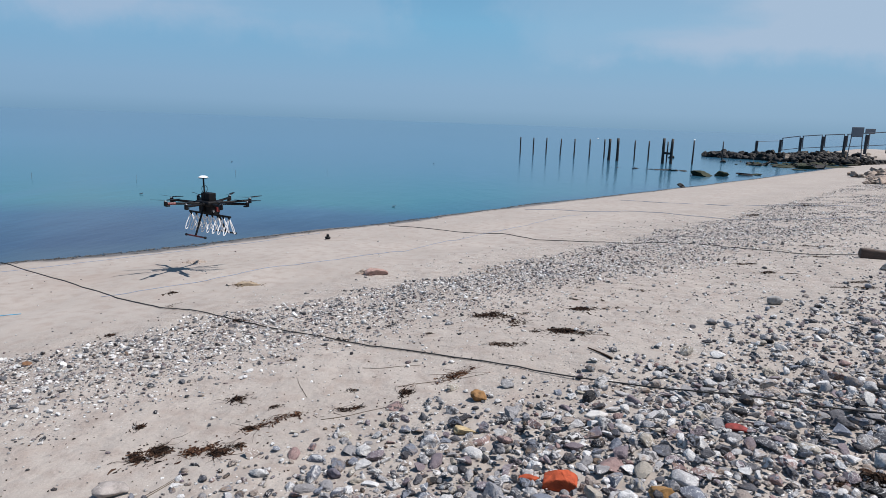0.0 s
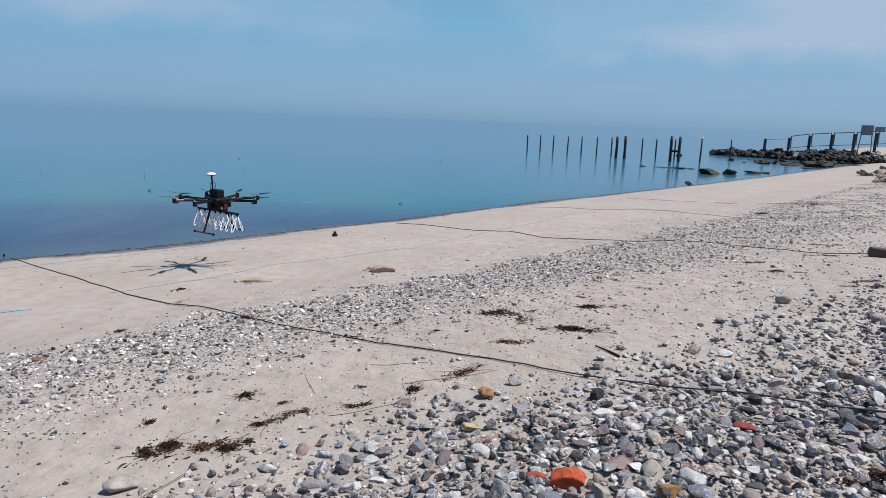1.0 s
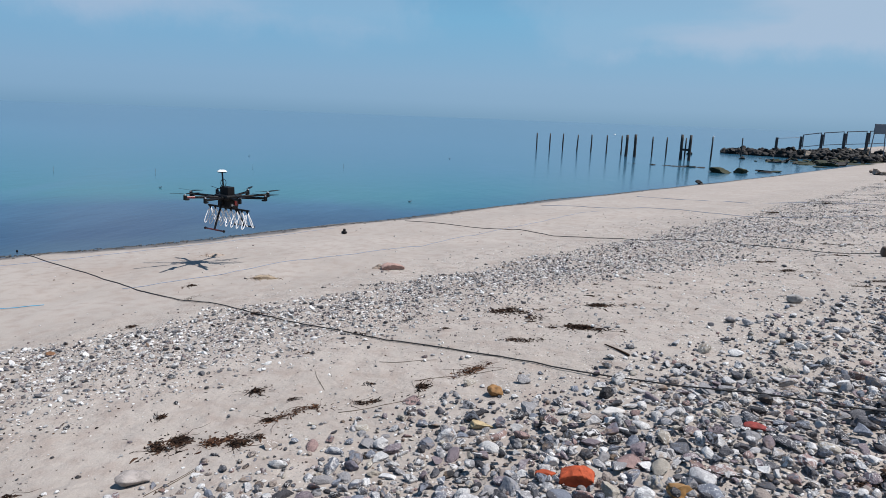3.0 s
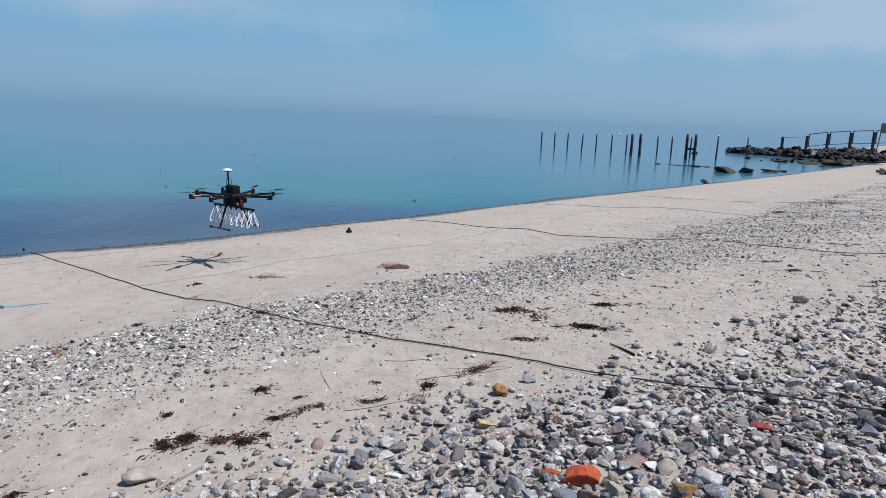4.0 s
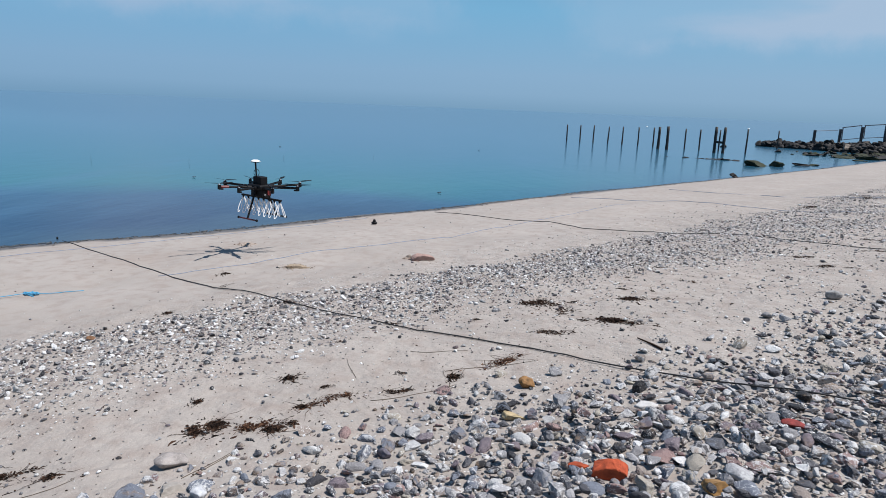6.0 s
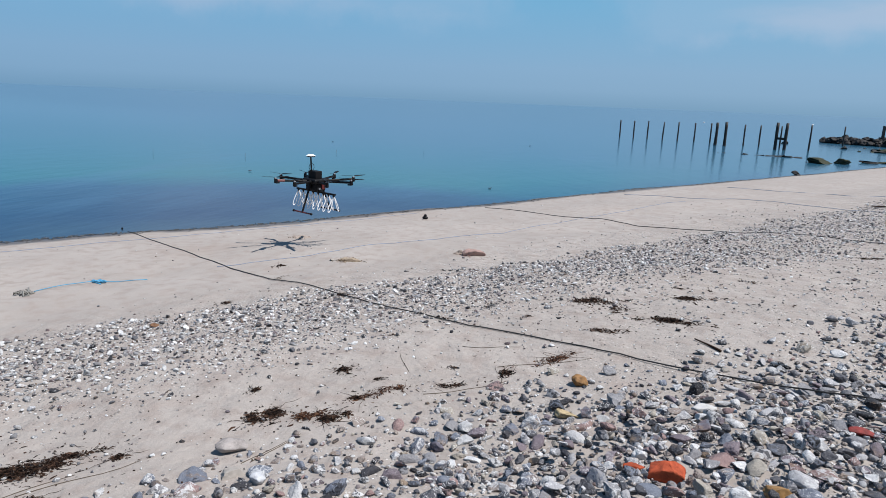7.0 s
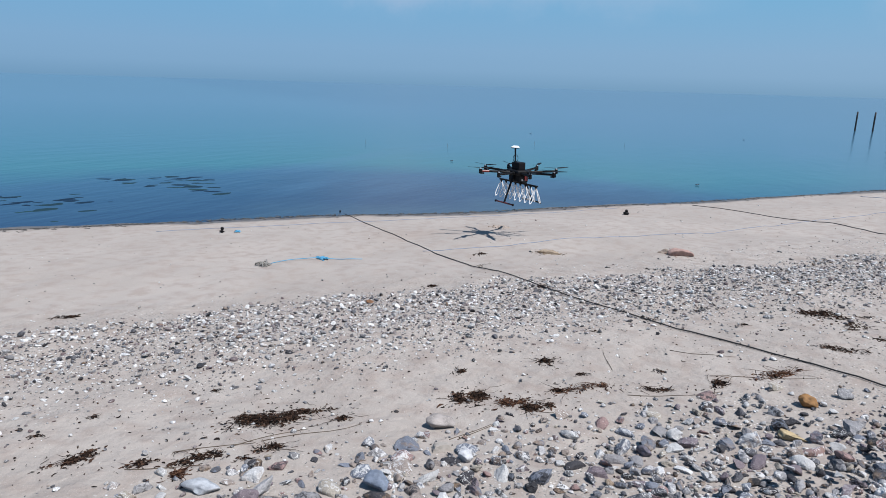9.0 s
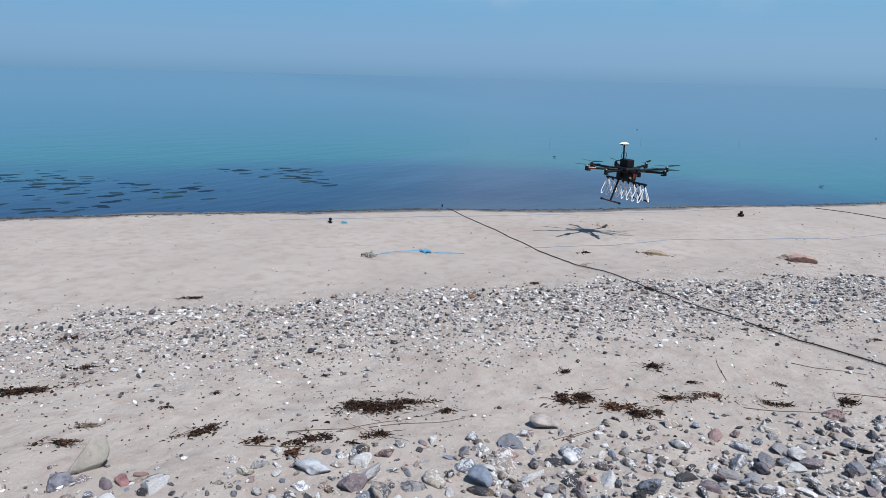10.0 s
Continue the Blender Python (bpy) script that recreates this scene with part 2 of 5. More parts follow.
PALETTE = ((0.0, (0.248, 0.241, 0.247)), (0.13, (0.097, 0.096, 0.107)), (0.24, (0.386, 0.375, 0.377)), (0.36, (0.044, 0.042, 0.048)), (0.43, (0.478, 0.469, 0.460)), (0.53, (0.276, 0.230, 0.202)),
           (0.61, (0.184, 0.149, 0.164)), (0.68, (0.607, 0.598, 0.589)), (0.76, (0.175, 0.191, 0.230)), (0.85, (0.024, 0.023, 0.026)), (0.89, (0.276, 0.184, 0.170)), (0.94, (0.350, 0.313, 0.262)))
CHIPS = ((0.0, (0.21, 0.203, 0.205)), (0.15, (0.10, 0.098, 0.106)), (0.27, (0.37, 0.36, 0.355)), (0.38, (0.032, 0.031, 0.035)), (0.50, (0.54, 0.53, 0.515)),
         (0.62, (0.23, 0.195, 0.19)), (0.70, (0.66, 0.645, 0.63)), (0.83, (0.15, 0.112, 0.112)), (0.90, (0.74, 0.73, 0.72)))


def stone_material(name, joined, colours=PALETTE, fine=1.0):
    k = Mat(name, 0.72, spec=0.35)
    if joined:
        pick = k.geo.outputs["Random Per Island"]
    else:
        pick = k.t.nodes.new("ShaderNodeObjectInfo").outputs["Random"]
    tone = k.ramp(pick, colours, True)
    shift = k.maths("FRACT", k.maths("MULTIPLY", pick, 37.7))
    sort = k.maths("FRACT", k.maths("MULTIPLY", pick, 91.3))
    own = k.offset(k.maths("MULTIPLY", pick, 60.0))       # each stone has a grain of its own
    tone = k.mix(k.span(shift, 0, 1, 0.0, 0.4, False), tone, k.mix(1.0, tone, (0.58, 0.57, 0.58), "MULTIPLY"))
    # flints: black and white patches; others plain or stained brown
    other = k.ramp(k.maths("FRACT", k.maths("MULTIPLY", pick, 17.3)), ((0.0, (0.028, 0.027, 0.032)), (0.45, (0.60, 0.59, 0.58)), (0.8, (0.15, 0.165, 0.20))), True)
    blotch = k.span(k.noise(34, 5, 0.68, own, 0.9), 0.49, 0.56)
    tone = k.mix(k.maths("MULTIPLY", blotch, k.span(sort, 0.52, 0.60, 0.0, 0.85 * fine)), tone, other)
    stain = k.maths("MULTIPLY", k.span(k.noise(18, 4, 0.6, own), 0.48, 0.66), k.span(shift, 0.70, 0.78, 0.0, 0.6))
    tone = k.mix(stain, tone, (0.25, 0.165, 0.10))
    tone = k.mix(k.span(k.noise(150, 4, 0.7, own), 0.42, 0.68, 0.0, 0.42), tone, k.mix(1.0, tone, (0.45, 0.44, 0.45), "MULTIPLY"))
    tone = k.mix(k.span(k.noise(95, 3, 0.7, own), 0.60, 0.70, 0.0, 0.4 * fine), tone, (0.56, 0.54, 0.52))
    vein = k.maths("MULTIPLY", k.span(k.noise(22, 3, 0.5, own, 1.6), 0.485, 0.505), k.span(k.noise(22, 3, 0.5, own, 1.6), 0.535, 0.515))
    tone = k.mix(k.maths("MULTIPLY", vein, k.span(sort, 0.30, 0.20, 0, 0.7)), tone, (0.70, 0.69, 0.67))
    k.color(tone)
    k.put(k.b.inputs["Roughness"], k.span(sort, 0.0, 1.0, 0.85, 0.5, False))
    k.bump(k.maths("ADD", k.noise(45, 5, 0.65, own), k.maths("MULTIPLY", k.noise(190, 3, 0.55, own), 0.3)), 0.9, 0.014)
    return k.m


def tinted_stone(name, rgb, rough=0.72, dark=0.45):
    k = Mat(name, rough, spec=0.35)
    tone = k.mix(k.span(k.noise(26, 5, 0.65), 0.35, 0.7), rgb, tuple(c * dark for c in rgb))
    tone = k.mix(k.span(k.noise(70, 4, 0.7), 0.58, 0.72, 0, 0.45), tone, tuple(min(0.7, c * 1.9) for c in rgb))
    k.color(tone).bump(k.noise(50, 6, 0.7), 0.5, 0.008)
    return k.m


def weed_material(name, dark, light):
    k = Mat(name, 0.85, spec=0.08)
    pick = k.geo.outputs["Random Per Island"]
    k.color(k.mix(k.maths("MULTIPLY", pick, pick), dark, light)).bump(k.noise(160, 3), 0.3, 0.002)
    return k.m


SAND = sand_material()
WATER = water_material()
STONES = stone_material("beach_stones", True)
PEBBLES = stone_material("strip_pebbles", True, CHIPS, 0.6)
COBBLE = stone_material("cobble", False)
WEED = weed_material("dry_seaweed", (0.010, 0.007, 0.006), (0.085, 0.048, 0.032))
WEED_RED = weed_material("reddish_seaweed", (0.030, 0.014, 0.010), (0.14, 0.075, 0.045))
STRAW = weed_material("straw", (0.07, 0.055, 0.042), (0.20, 0.16, 0.125))
BRICK = tinted_stone("orange_brick", (0.40, 0.072, 0.026), 0.85, 0.6)
ROPE = plain("black_rope", (0.012, 0.012, 0.013), 0.75, 0, 0.3, 150, 0.5)
THIN_LINE = plain("grey_line", (0.20, 0.24, 0.32), 0.6, 0, 0.3, 90, 0.2)
BLUE_ROPE = plain("blue_rope", (0.055, 0.27, 0.45), 0.55, 0, 0.3, 120, 0.4)
OLD_WOOD = plain("wet_dark_wood", (0.022, 0.019, 0.017), 0.7, 0, 0.5, 6, 0.5, 0.02)
GREY_METAL = plain("weathered_grey_steel", (0.13, 0.14, 0.16), 0.55, 0.4, 0.2, 4, 0.1)
DARK_METAL = plain("dark_steel", (0.03, 0.034, 0.042), 0.5, 0.5, 0.3, 5, 0.1)
SIGN_FACE = plain("grey_board", (0.17, 0.18, 0.20), 0.6, 0.1, 0.12, 2, 0.05)
CARBON = plain("carbon_fibre", (0.004, 0.004, 0.005), 0.6, 0.0, 0.3, 60, 0.1, spec=0.2)
BLACK_PLASTIC = plain("black_plastic", (0.005, 0.005, 0.006), 0.6, 0, 0.2, 40, 0.1, spec=0.2)
RED_PLASTIC = plain("red_plastic", (0.15, 0.016, 0.015), 0.45, 0, 0.1, 40, 0)
RED_SKID = plain("dark_red_tube", (0.10, 0.018, 0.02), 0.5, 0, 0.1, 40, 0)
WHITE_PLASTIC = plain("white_plastic", (0.80, 0.80, 0.80), 0.35, 0, 0.05, 40, 0)
FLOAT_GREY = plain("faded_float", (0.05, 0.075, 0.10), 0.6, 0, 0.3, 40, 0.1)
LENS = plain("lens_glass", (0.30, 0.31, 0.33), 0.08, 0.6, 0.05, 40, 0)


# ---- building helpers ----
def mesh_object(name, verts, faces, material, parent=None, smooth=True, label=""):
    me = bpy.data.meshes.new(name)
    me.from_pydata([tuple(p) for p in verts], [], [tuple(q) for q in faces])
    me.materials.append(material)
    if smooth:
        me.polygons.foreach_set("use_smooth", [True] * len(me.polygons))
    me.update()
    ob = new(name, me)
    ob.parent = parent
    if label:
        ob["label"] = label
    return ob


def part(name, bm, material, parent=None, label="", smooth=False):
    me = bpy.data.meshes.new(name)
    bm.to_mesh(me)
    bm.free()
    me.materials.append(material)
    if smooth:
        me.polygons.foreach_set("use_smooth", [True] * len(me.polygons))
    ob = new(name, me)
    ob.parent = parent
    if label:
        ob["label"] = label
    return ob


def box(size, at=(0, 0, 0), turn=(0, 0, 0), bevel=0.0, segs=2):
    bm = bmesh.new()
    bmesh.ops.create_cube(bm, size=1, matrix=pose(*at, *turn) @ Matrix.Diagonal((*size, 1)))
    if bevel:
        bmesh.ops.bevel(bm, geom=bm.edges[:], offset=bevel, segments=segs, affect="EDGES", profile=0.5)
    return bm


def rod(a, b, r1, r2=None, segs=10, bm=None):
    """A round bar from a to b."""
    bm = bm or bmesh.new()
    a, b = Vector(a), Vector(b)
    m = Matrix.Translation((a + b) / 2) @ (b - a).to_track_quat("Z", "Y").to_matrix().to_4x4()
    bmesh.ops.create_cone(bm, cap_ends=True, segments=segs, radius1=r1, radius2=r1 if r2 is None else r2, depth=(b - a).length, matrix=m)
    return bm


def sweep(points, radius, sides=6, closed=False, taper=None):
    """Vertices and faces of a tube along points."""
    pts = np.asarray(points, float)
    n = len(pts)
    tang = np.gradient(pts, axis=0) if not closed else np.roll(pts, -1, 0) - np.roll(pts, 1, 0)
    tang /= np.linalg.norm(tang, axis=1, keepdims=True) + 1e-9
    ref = np.array((0.0, 0.0, 1.0)) if abs(tang[:, 2]).mean() < 0.8 else np.array((1.0, 0.0, 0.0))
    side = np.cross(tang, ref)
    side /= np.linalg.norm(side, axis=1, keepdims=True) + 1e-9
    up = np.cross(side, tang)
    ang = np.linspace(0, 2 * math.pi, sides, endpoint=False)
    rad = np.full(n, radius) if taper is None else radius * np.asarray(taper)
    ring = pts[:, None] + rad[:, None, None] * (np.cos(ang)[None, :, None] * side[:, None] + np.sin(ang)[None, :, None] * up[:, None])
    faces = []
    for i in range(n if closed else n - 1):
        j = (i + 1) % n
        for q in range(sides):
            r = (q + 1) % sides
            faces.append((i * sides + q, i * sides + r, j * sides + r, j * sides + q))
    if not closed:
        faces.append(tuple(range(sides - 1, -1, -1)))
        faces.append(tuple((n - 1) * sides + q for q in range(sides)))
    return ring.reshape(-1, 3), faces


def ico(level):
    bm = bmesh.new()
    bmesh.ops.create_icosphere(bm, subdivisions=level, radius=1)
    pts = np.array([p.co[:] for p in bm.verts])
    tri = np.array([[p.index for p in q.verts] for q in bm.faces])
    bm.free()
    return pts, tri


def pebble_shape(level, seed, facets=6, lumps=0.16, cut=0.42, rough=0.0):
    """A stone of radius about 1: an uneven ball with worn flats."""
    r = np.random.default_rng(seed)
    pts, tri = ico(level)
    grow = np.ones(len(pts))
    for _ in range(5):
        d = r.normal(size=3)
        grow += lumps / 2.2 * np.sin(pts @ (d * r.uniform(0.8, 1.9)) + r.uniform(0, 6.28))
    pts = pts * grow[:, None]
    for _ in range(facets):
        d = r.normal(size=3)
        d /= np.linalg.norm(d)
        over = np.clip(pts @ d - r.uniform(cut, cut + 0.4), 0, None)
        pts = pts - 0.96 * over[:, None] * d
    if rough:
        for i, p in enumerate(pts):
            pts[i] += rough * np.array(noise.noise_vector(Vector(p) * 2.6 + Vector((seed, 0, 0)))) + 0.4 * rough * np.array(noise.noise_vector(Vector(p) * 6.5))
    return pts, tri


def turns(yaw, tilt, tilt_dir):
    """Rotation matrices for many stones."""
    n = len(yaw)
    m = np.zeros((n, 3, 3))
    cz, sz = np.cos(yaw), np.sin(yaw)
    z = np.zeros((n, 3, 3))
    z[:, 0, 0], z[:, 0, 1], z[:, 1, 0], z[:, 1, 1], z[:, 2, 2] = cz, -sz, sz, cz, 1
    k = np.zeros((n, 3, 3))
    ax, ay = np.cos(tilt_dir), np.sin(tilt_dir)
    k[:, 0, 2], k[:, 1, 2], k[:, 2, 0], k[:, 2, 1] = ay, -ax, -ay, ax
    m = np.eye(3)[None] + np.sin(tilt)[:, None, None] * k + (1 - np.cos(tilt))[:, None, None] * (k @ k)
    return m @ z


def bulk_mesh(name, pts, tri, material, smooth=True):
    me = bpy.data.meshes.new(name)
    me.vertices.add(len(pts))
    me.vertices.foreach_set("co", pts.astype(np.float32).ravel())
    me.loops.add(tri.size)
    me.loops.foreach_set("vertex_index", tri.astype(np.int32).ravel())
    me.polygons.add(len(tri))
    me.polygons.foreach_set("loop_start", np.arange(0, tri.size, tri.shape[1], dtype=np.int32))
    me.polygons.foreach_set("use_smooth", np.broadcast_to(np.asarray(smooth, bool), (len(tri),)).copy())
    me.materials.append(material)
    me.update()
    me.validate()
    return new(name, me)


def stone_bulk(name, x, y, size, flat, sink, shapes, seed, material, tilt=0.35, level=None):
    """Many stones in one mesh, half bedded in the sand."""
    r = np.random.default_rng(seed)
    n = len(x)
    scale = size[:, None] * np.stack([np.ones(n), r.uniform(0.5, 0.92, n), flat], 1)
    rot = turns(r.uniform(0, 6.28, n), np.abs(r.normal(0, tilt, n)), r.uniform(0, 6.28, n))
    z = (ground_z(x, y) if level is None else level) + size * flat * sink
    which = r.integers(0, len(shapes), n)
    P, F, S, base = [], [], [], 0
    for s, (pts, tri) in enumerate(shapes):
        idx = np.nonzero(which == s)[0]
        if not len(idx):
            continue
        v = np.einsum("nij,npj->npi", rot[idx], pts[None] * scale[idx][:, None, :]) + np.stack([x[idx], y[idx], z[idx]], 1)[:, None]
        f = tri[None] + (np.arange(len(idx)) * len(pts))[:, None, None] + base
        P.append(v.reshape(-1, 3))
        F.append(f.reshape(-1, 3))
        S.append(np.full(len(idx) * len(tri), s % 3 == 0))
        base += v.shape[0] * v.shape[1]
    return bulk_mesh(name, np.concatenate(P), np.concatenate(F), material, np.concatenate(S))


# ---- ground and sea ----
def spaced(lo, hi, step, far, growth=1.16):
    mid = list(np.arange(lo, hi + 1e-6, step))
    d, up = step, [mid[-1]]
    while up[-1] < far:
        d *= growth
        up.append(up[-1] + d)
    d, down = step, [mid[0]]
    while down[-1] > -far:
        d *= growth
        down.append(down[-1] - d)
    return np.array(down[:0:-1] + mid + up[1:])


gw, gv = spaced(-0.5, 11.2, 0.055, 3200), spaced(-3.5, 11.0, 0.06, 3200)
GW, GV = np.meshgrid(gw, gv, indexing="ij")
gx, gy = xy(GW.ravel(), GV.ravel())
gz = ground_z(gx, gy)
ii, jj = np.meshgrid(np.arange(len(gw) - 1), np.arange(len(gv) - 1), indexing="ij")
q0 = (ii * len(gv) + jj).ravel()
ground = bulk_mesh("ground", np.stack([gx, gy, gz], 1), np.stack([q0, q0 + 1, q0 + len(gv) + 1, q0 + len(gv)], 1)[:, ::-1], SAND)
tagged(ground, "pale beige sand beach sloping gently down to calm water", "ground", kind="structure")

corners = [(8.0, -4200.0), (8.0, 4200.0), (4200.0, 4200.0), (4200.0, -4200.0)]
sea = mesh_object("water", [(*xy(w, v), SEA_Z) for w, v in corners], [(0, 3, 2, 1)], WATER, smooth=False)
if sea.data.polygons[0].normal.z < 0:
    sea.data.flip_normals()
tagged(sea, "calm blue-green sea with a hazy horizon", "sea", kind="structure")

# ---- named stones ----
SHAPES_FINE = [pebble_shape(4, 100 + s, 8, 0.22, 0.46, 0.07) for s in range(6)]
SHAPES_HIGH = [pebble_shape(3, 20 + s, 6 + s % 8, 0.24, 0.26 + 0.05 * (s % 4), 0.0 if s % 3 == 0 else 0.10) for s in range(24)]
SHAPES_MID = [pebble_shape(2, 60 + s, 5 + s % 5, 0.26, 0.34, 0.0 if s % 3 == 0 else 0.12) for s in range(18)]
TAKEN = []


def lone_stone(name, x, y, size, flat, material, label, category="stone", shape=0, yaw=0.0, tilt=0.0, sink=0.45, wide=0.75):
    """One stone that stands out. size: half its length."""
    pts, tri = SHAPES_FINE[shape]
    ob = mesh_object(name, pts * np.array((size, size * wide, size * flat)), tri, material)
    ob.matrix_world = pose(x, y, float(ground_z(x, y)) + size * flat * sink, tilt, 0, yaw)
    TAKEN.append((x, y, size * 0.9))
    return tagged(ob, label, category)


def broken_brick(x, y, yaw):
    """A brick broken to a chunk: one sloping end, a chipped top corner, worn edges."""
    bm = bmesh.new()
    for p in ((-0.085, -0.052, -0.03), (0.082, -0.05, -0.03), (0.088, 0.05, -0.03), (-0.08, 0.05, -0.03), (-0.090, -0.045, 0.004), (-0.083, 0.045, 0.010), (-0.028, -0.050, 0.030), (-0.012, 0.030, 0.046),
              (0.035, -0.048, 0.040), (0.050, 0.046, 0.044), (0.086, -0.044, 0.018), (0.090, 0.045, 0.022)):
        bm.verts.new(p)
    bmesh.ops.convex_hull(bm, input=bm.verts[:])
    bmesh.ops.bevel(bm, geom=bm.edges[:], offset=0.006, segments=2, affect="EDGES", profile=0.5)
    bmesh.ops.triangulate(bm, faces=bm.faces[:])
    bmesh.ops.subdivide_edges(bm, edges=bm.edges[:], cuts=3)
    for p in bm.verts:
        p.co += noise.noise_vector(p.co * 30) * 0.0045 + noise.noise_vector(p.co * 90) * 0.0018
    ob = part("brick", bm, BRICK, smooth=False)
    ob.matrix_world = pose(x, y, float(ground_z(x, y)) + 0.034, 4, 3, yaw) @ Matrix.Diagonal((0.86, 0.86, 0.95, 1))
    TAKEN.append((x, y, 0.105))
    return tagged(ob, "broken orange-red brick with worn edges among cobbles", "brick")


def wedge_rock(x, y):
    """A slab standing on its long edge, with a peaked top."""
    bm = bmesh.new()
    for p in ((-0.088, -0.03, -0.02), (0.035, -0.03, -0.02), (0.06, -0.058, 0.03), (-0.085, -0.055, 0.02), (0.094, -0.03, 0.055), (0.04, 0.0, 0.135), (0.09, 0.012, 0.12), (-0.05, 0.05, -0.02), (0.06, 0.05, -0.02), (0.02, 0.05, 0.08)):
        bm.verts.new(p)
    bmesh.ops.convex_hull(bm, input=bm.verts[:])
    bmesh.ops.bevel(bm, geom=bm.edges[:], offset=0.009, segments=2, affect="EDGES", profile=0.5)
    bmesh.ops.triangulate(bm, faces=bm.faces[:])
    bmesh.ops.subdivide_edges(bm, edges=bm.edges[:], cuts=2)
    for p in bm.verts:
        p.co += noise.noise_vector(p.co * 22) * 0.005 + noise.noise_vector(p.co * 70) * 0.0018
    ob = part("stone", bm, tinted_stone("wedge_stone", (0.275, 0.255, 0.225), 0.85, 0.78), smooth=True)
    ob.matrix_world = pose(x, y, float(ground_z(x, y)), 0, 0, 68)
    TAKEN.append((x, y, 0.11))
    return tagged(ob, "large tan-grey wedge-shaped rock leaning on the sand", "rock")


broken_brick(0.575, 2.66, -12)
lone_stone("stone", 0.445, 2.71, 0.052, 0.42, BRICK, "small orange-red brick chip beside the brick", "brick piece", 1, 20, 0, 0.9)
lone_stone("stone", 0.27, 3.74, 0.058, 0.75, tinted_stone("ochre_stone", (0.29, 0.15, 0.055)), "rounded ochre-orange stone at the cobbles' edge", shape=2, sink=0.75)
lone_stone("stone", 0.17, 3.29, 0.066, 0.36, tinted_stone("yellow_stone", (0.46, 0.35, 0.20)), "flat pale yellow stone half bedded in sand", shape=3, yaw=-5)
lone_stone("stone", 0.985, 2.535, 0.068, 0.42, tinted_stone("brown_stone", (0.30, 0.165, 0.06), 0.6, 0.6), "smooth ochre-brown oval stone", shape=4, yaw=-6, sink=0.8, wide=0.6)
lone_stone("stone", 1.575, 3.16, 0.066, 0.3, tinted_stone("red_fragment", (0.25, 0.036, 0.03), 0.75), "flat red tile fragment among cobbles", "tile fragment", 5, -8, 0, 1.0, 0.5)
lone_stone("stone", 0.93, 3.46, 0.072, 0.42, tinted_stone("white_flint", (0.50, 0.48, 0.46), 0.75, 0.8), "pale whitish flat stone on sand", shape=0, yaw=20)
lone_stone("stone", -0.46, 2.84, 0.040, 0.85, tinted_stone("purple_stone", (0.155, 0.14, 0.17)), "dark purple-grey rounded stone", shape=1, sink=0.6)
lone_stone("stone", -1.45, 2.69, 0.088, 0.45, tinted_stone("buff_stone", (0.33, 0.295, 0.275), 0.8, 0.6), "large buff stone resting on sand", shape=2, yaw=30, sink=0.8, wide=0.6)
wedge_rock(-2.83, 1.125)
lone_stone("stone", -2.775, 0.99, 0.058, 0.7, tinted_stone("veined_stone", (0.21, 0.21, 0.25), 0.7, 0.2), "dark veined grey stone", shape=4, yaw=50)
lone_stone("stone", -1.42, 2.0, 0.058, 0.75, tinted_stone("blue_stone", (0.165, 0.195, 0.25), 0.7, 0.6), "rounded blue-grey stone bedded in sand", shape=5, yaw=10, sink=0.55)
lone_stone("stone", -1.138, 1.907, 0.054, 0.75, tinted_stone("blue_stone", (0.15, 0.19, 0.25), 0.7, 0.6), "rounded blue-grey stone with a dark side", shape=0, yaw=70, sink=0.55)
lone_stone("stone", -2.03, 1.655, 0.085, 0.42, tinted_stone("pale_blue_stone", (0.40, 0.415, 0.44), 0.6, 0.6), "pale blue-white flat stone", shape=1, yaw=35, sink=0.4)
lone_stone("stone", -1.18, 2.40, 0.052, 0.7, tinted_stone("white_stone", (0.50, 0.50, 0.51), 0.6, 0.7), "smooth white stone with a blue-grey side", shape=2, yaw=100)
lone_stone("stone", -1.33, 2.46, 0.062, 0.42, tinted_stone("cream_stone", (0.33, 0.295, 0.26), 0.8, 0.8), "flat cream stone bedded in sand", shape=4, yaw=15, sink=0.3)
lone_stone("stone", 3.23, 6.02, 0.075, 0.8, tinted_stone("grey_stone", (0.30, 0.29, 0.28)), "grey rounded stone lying alone on sand", shape=0, sink=0.7)
lone_stone("stone", -2.59, 1.14, 0.040, 0.5, tinted_stone("red_grey_stone", (0.25, 0.13, 0.13)), "small reddish stone with pale streaks", shape=5)
lone_stone("stone", -2.91, 4.42, 0.04, 0.5, tinted_stone("rust_stone", (0.20, 0.10, 0.05)), "rust-brown stone in the pebble strip", shape=2)

# ---- loose cobbles and pebbles ----
def upper_edge(v):
    """How far down the beach the cobbles reach."""
    return np.interp(v, (-3, 1.4, 2.7, 3.6, 4.8, 6.2, 9.5, 14, 22), (2.75, 2.8, 2.62, 2.3, 2.0, 1.75, 1.05, 0.7, 0.4))


def cover(w, v):
    """Share of the sand that the cobbles hide."""
    deep = upper_edge(v) - w
    rich = np.interp(v, (-2.5, 0.3, 1.6, 2.8, 4.5), (0.20, 0.62, 0.95, 1.0, 1.0))
    back_ = np.clip((w + 2.4 + 0.4 * np.sin(1.7 * v)) / 1.6, 0, 1) * np.clip((v + 4.2) / 1.5, 0, 1)
    return back_ * np.clip(np.interp(v, (1.0, 3.0, 3.6, 6.0), (0.30, 0.08, 0.0, 0.02)) + deep * np.interp(v, (1.0, 3.0, 5.0, 8.0), (0.62, 0.85, 0.55, 0.45)), 0, 1) ** 1.2 * rich * (deep > -0.05 * rng.random(len(w)))


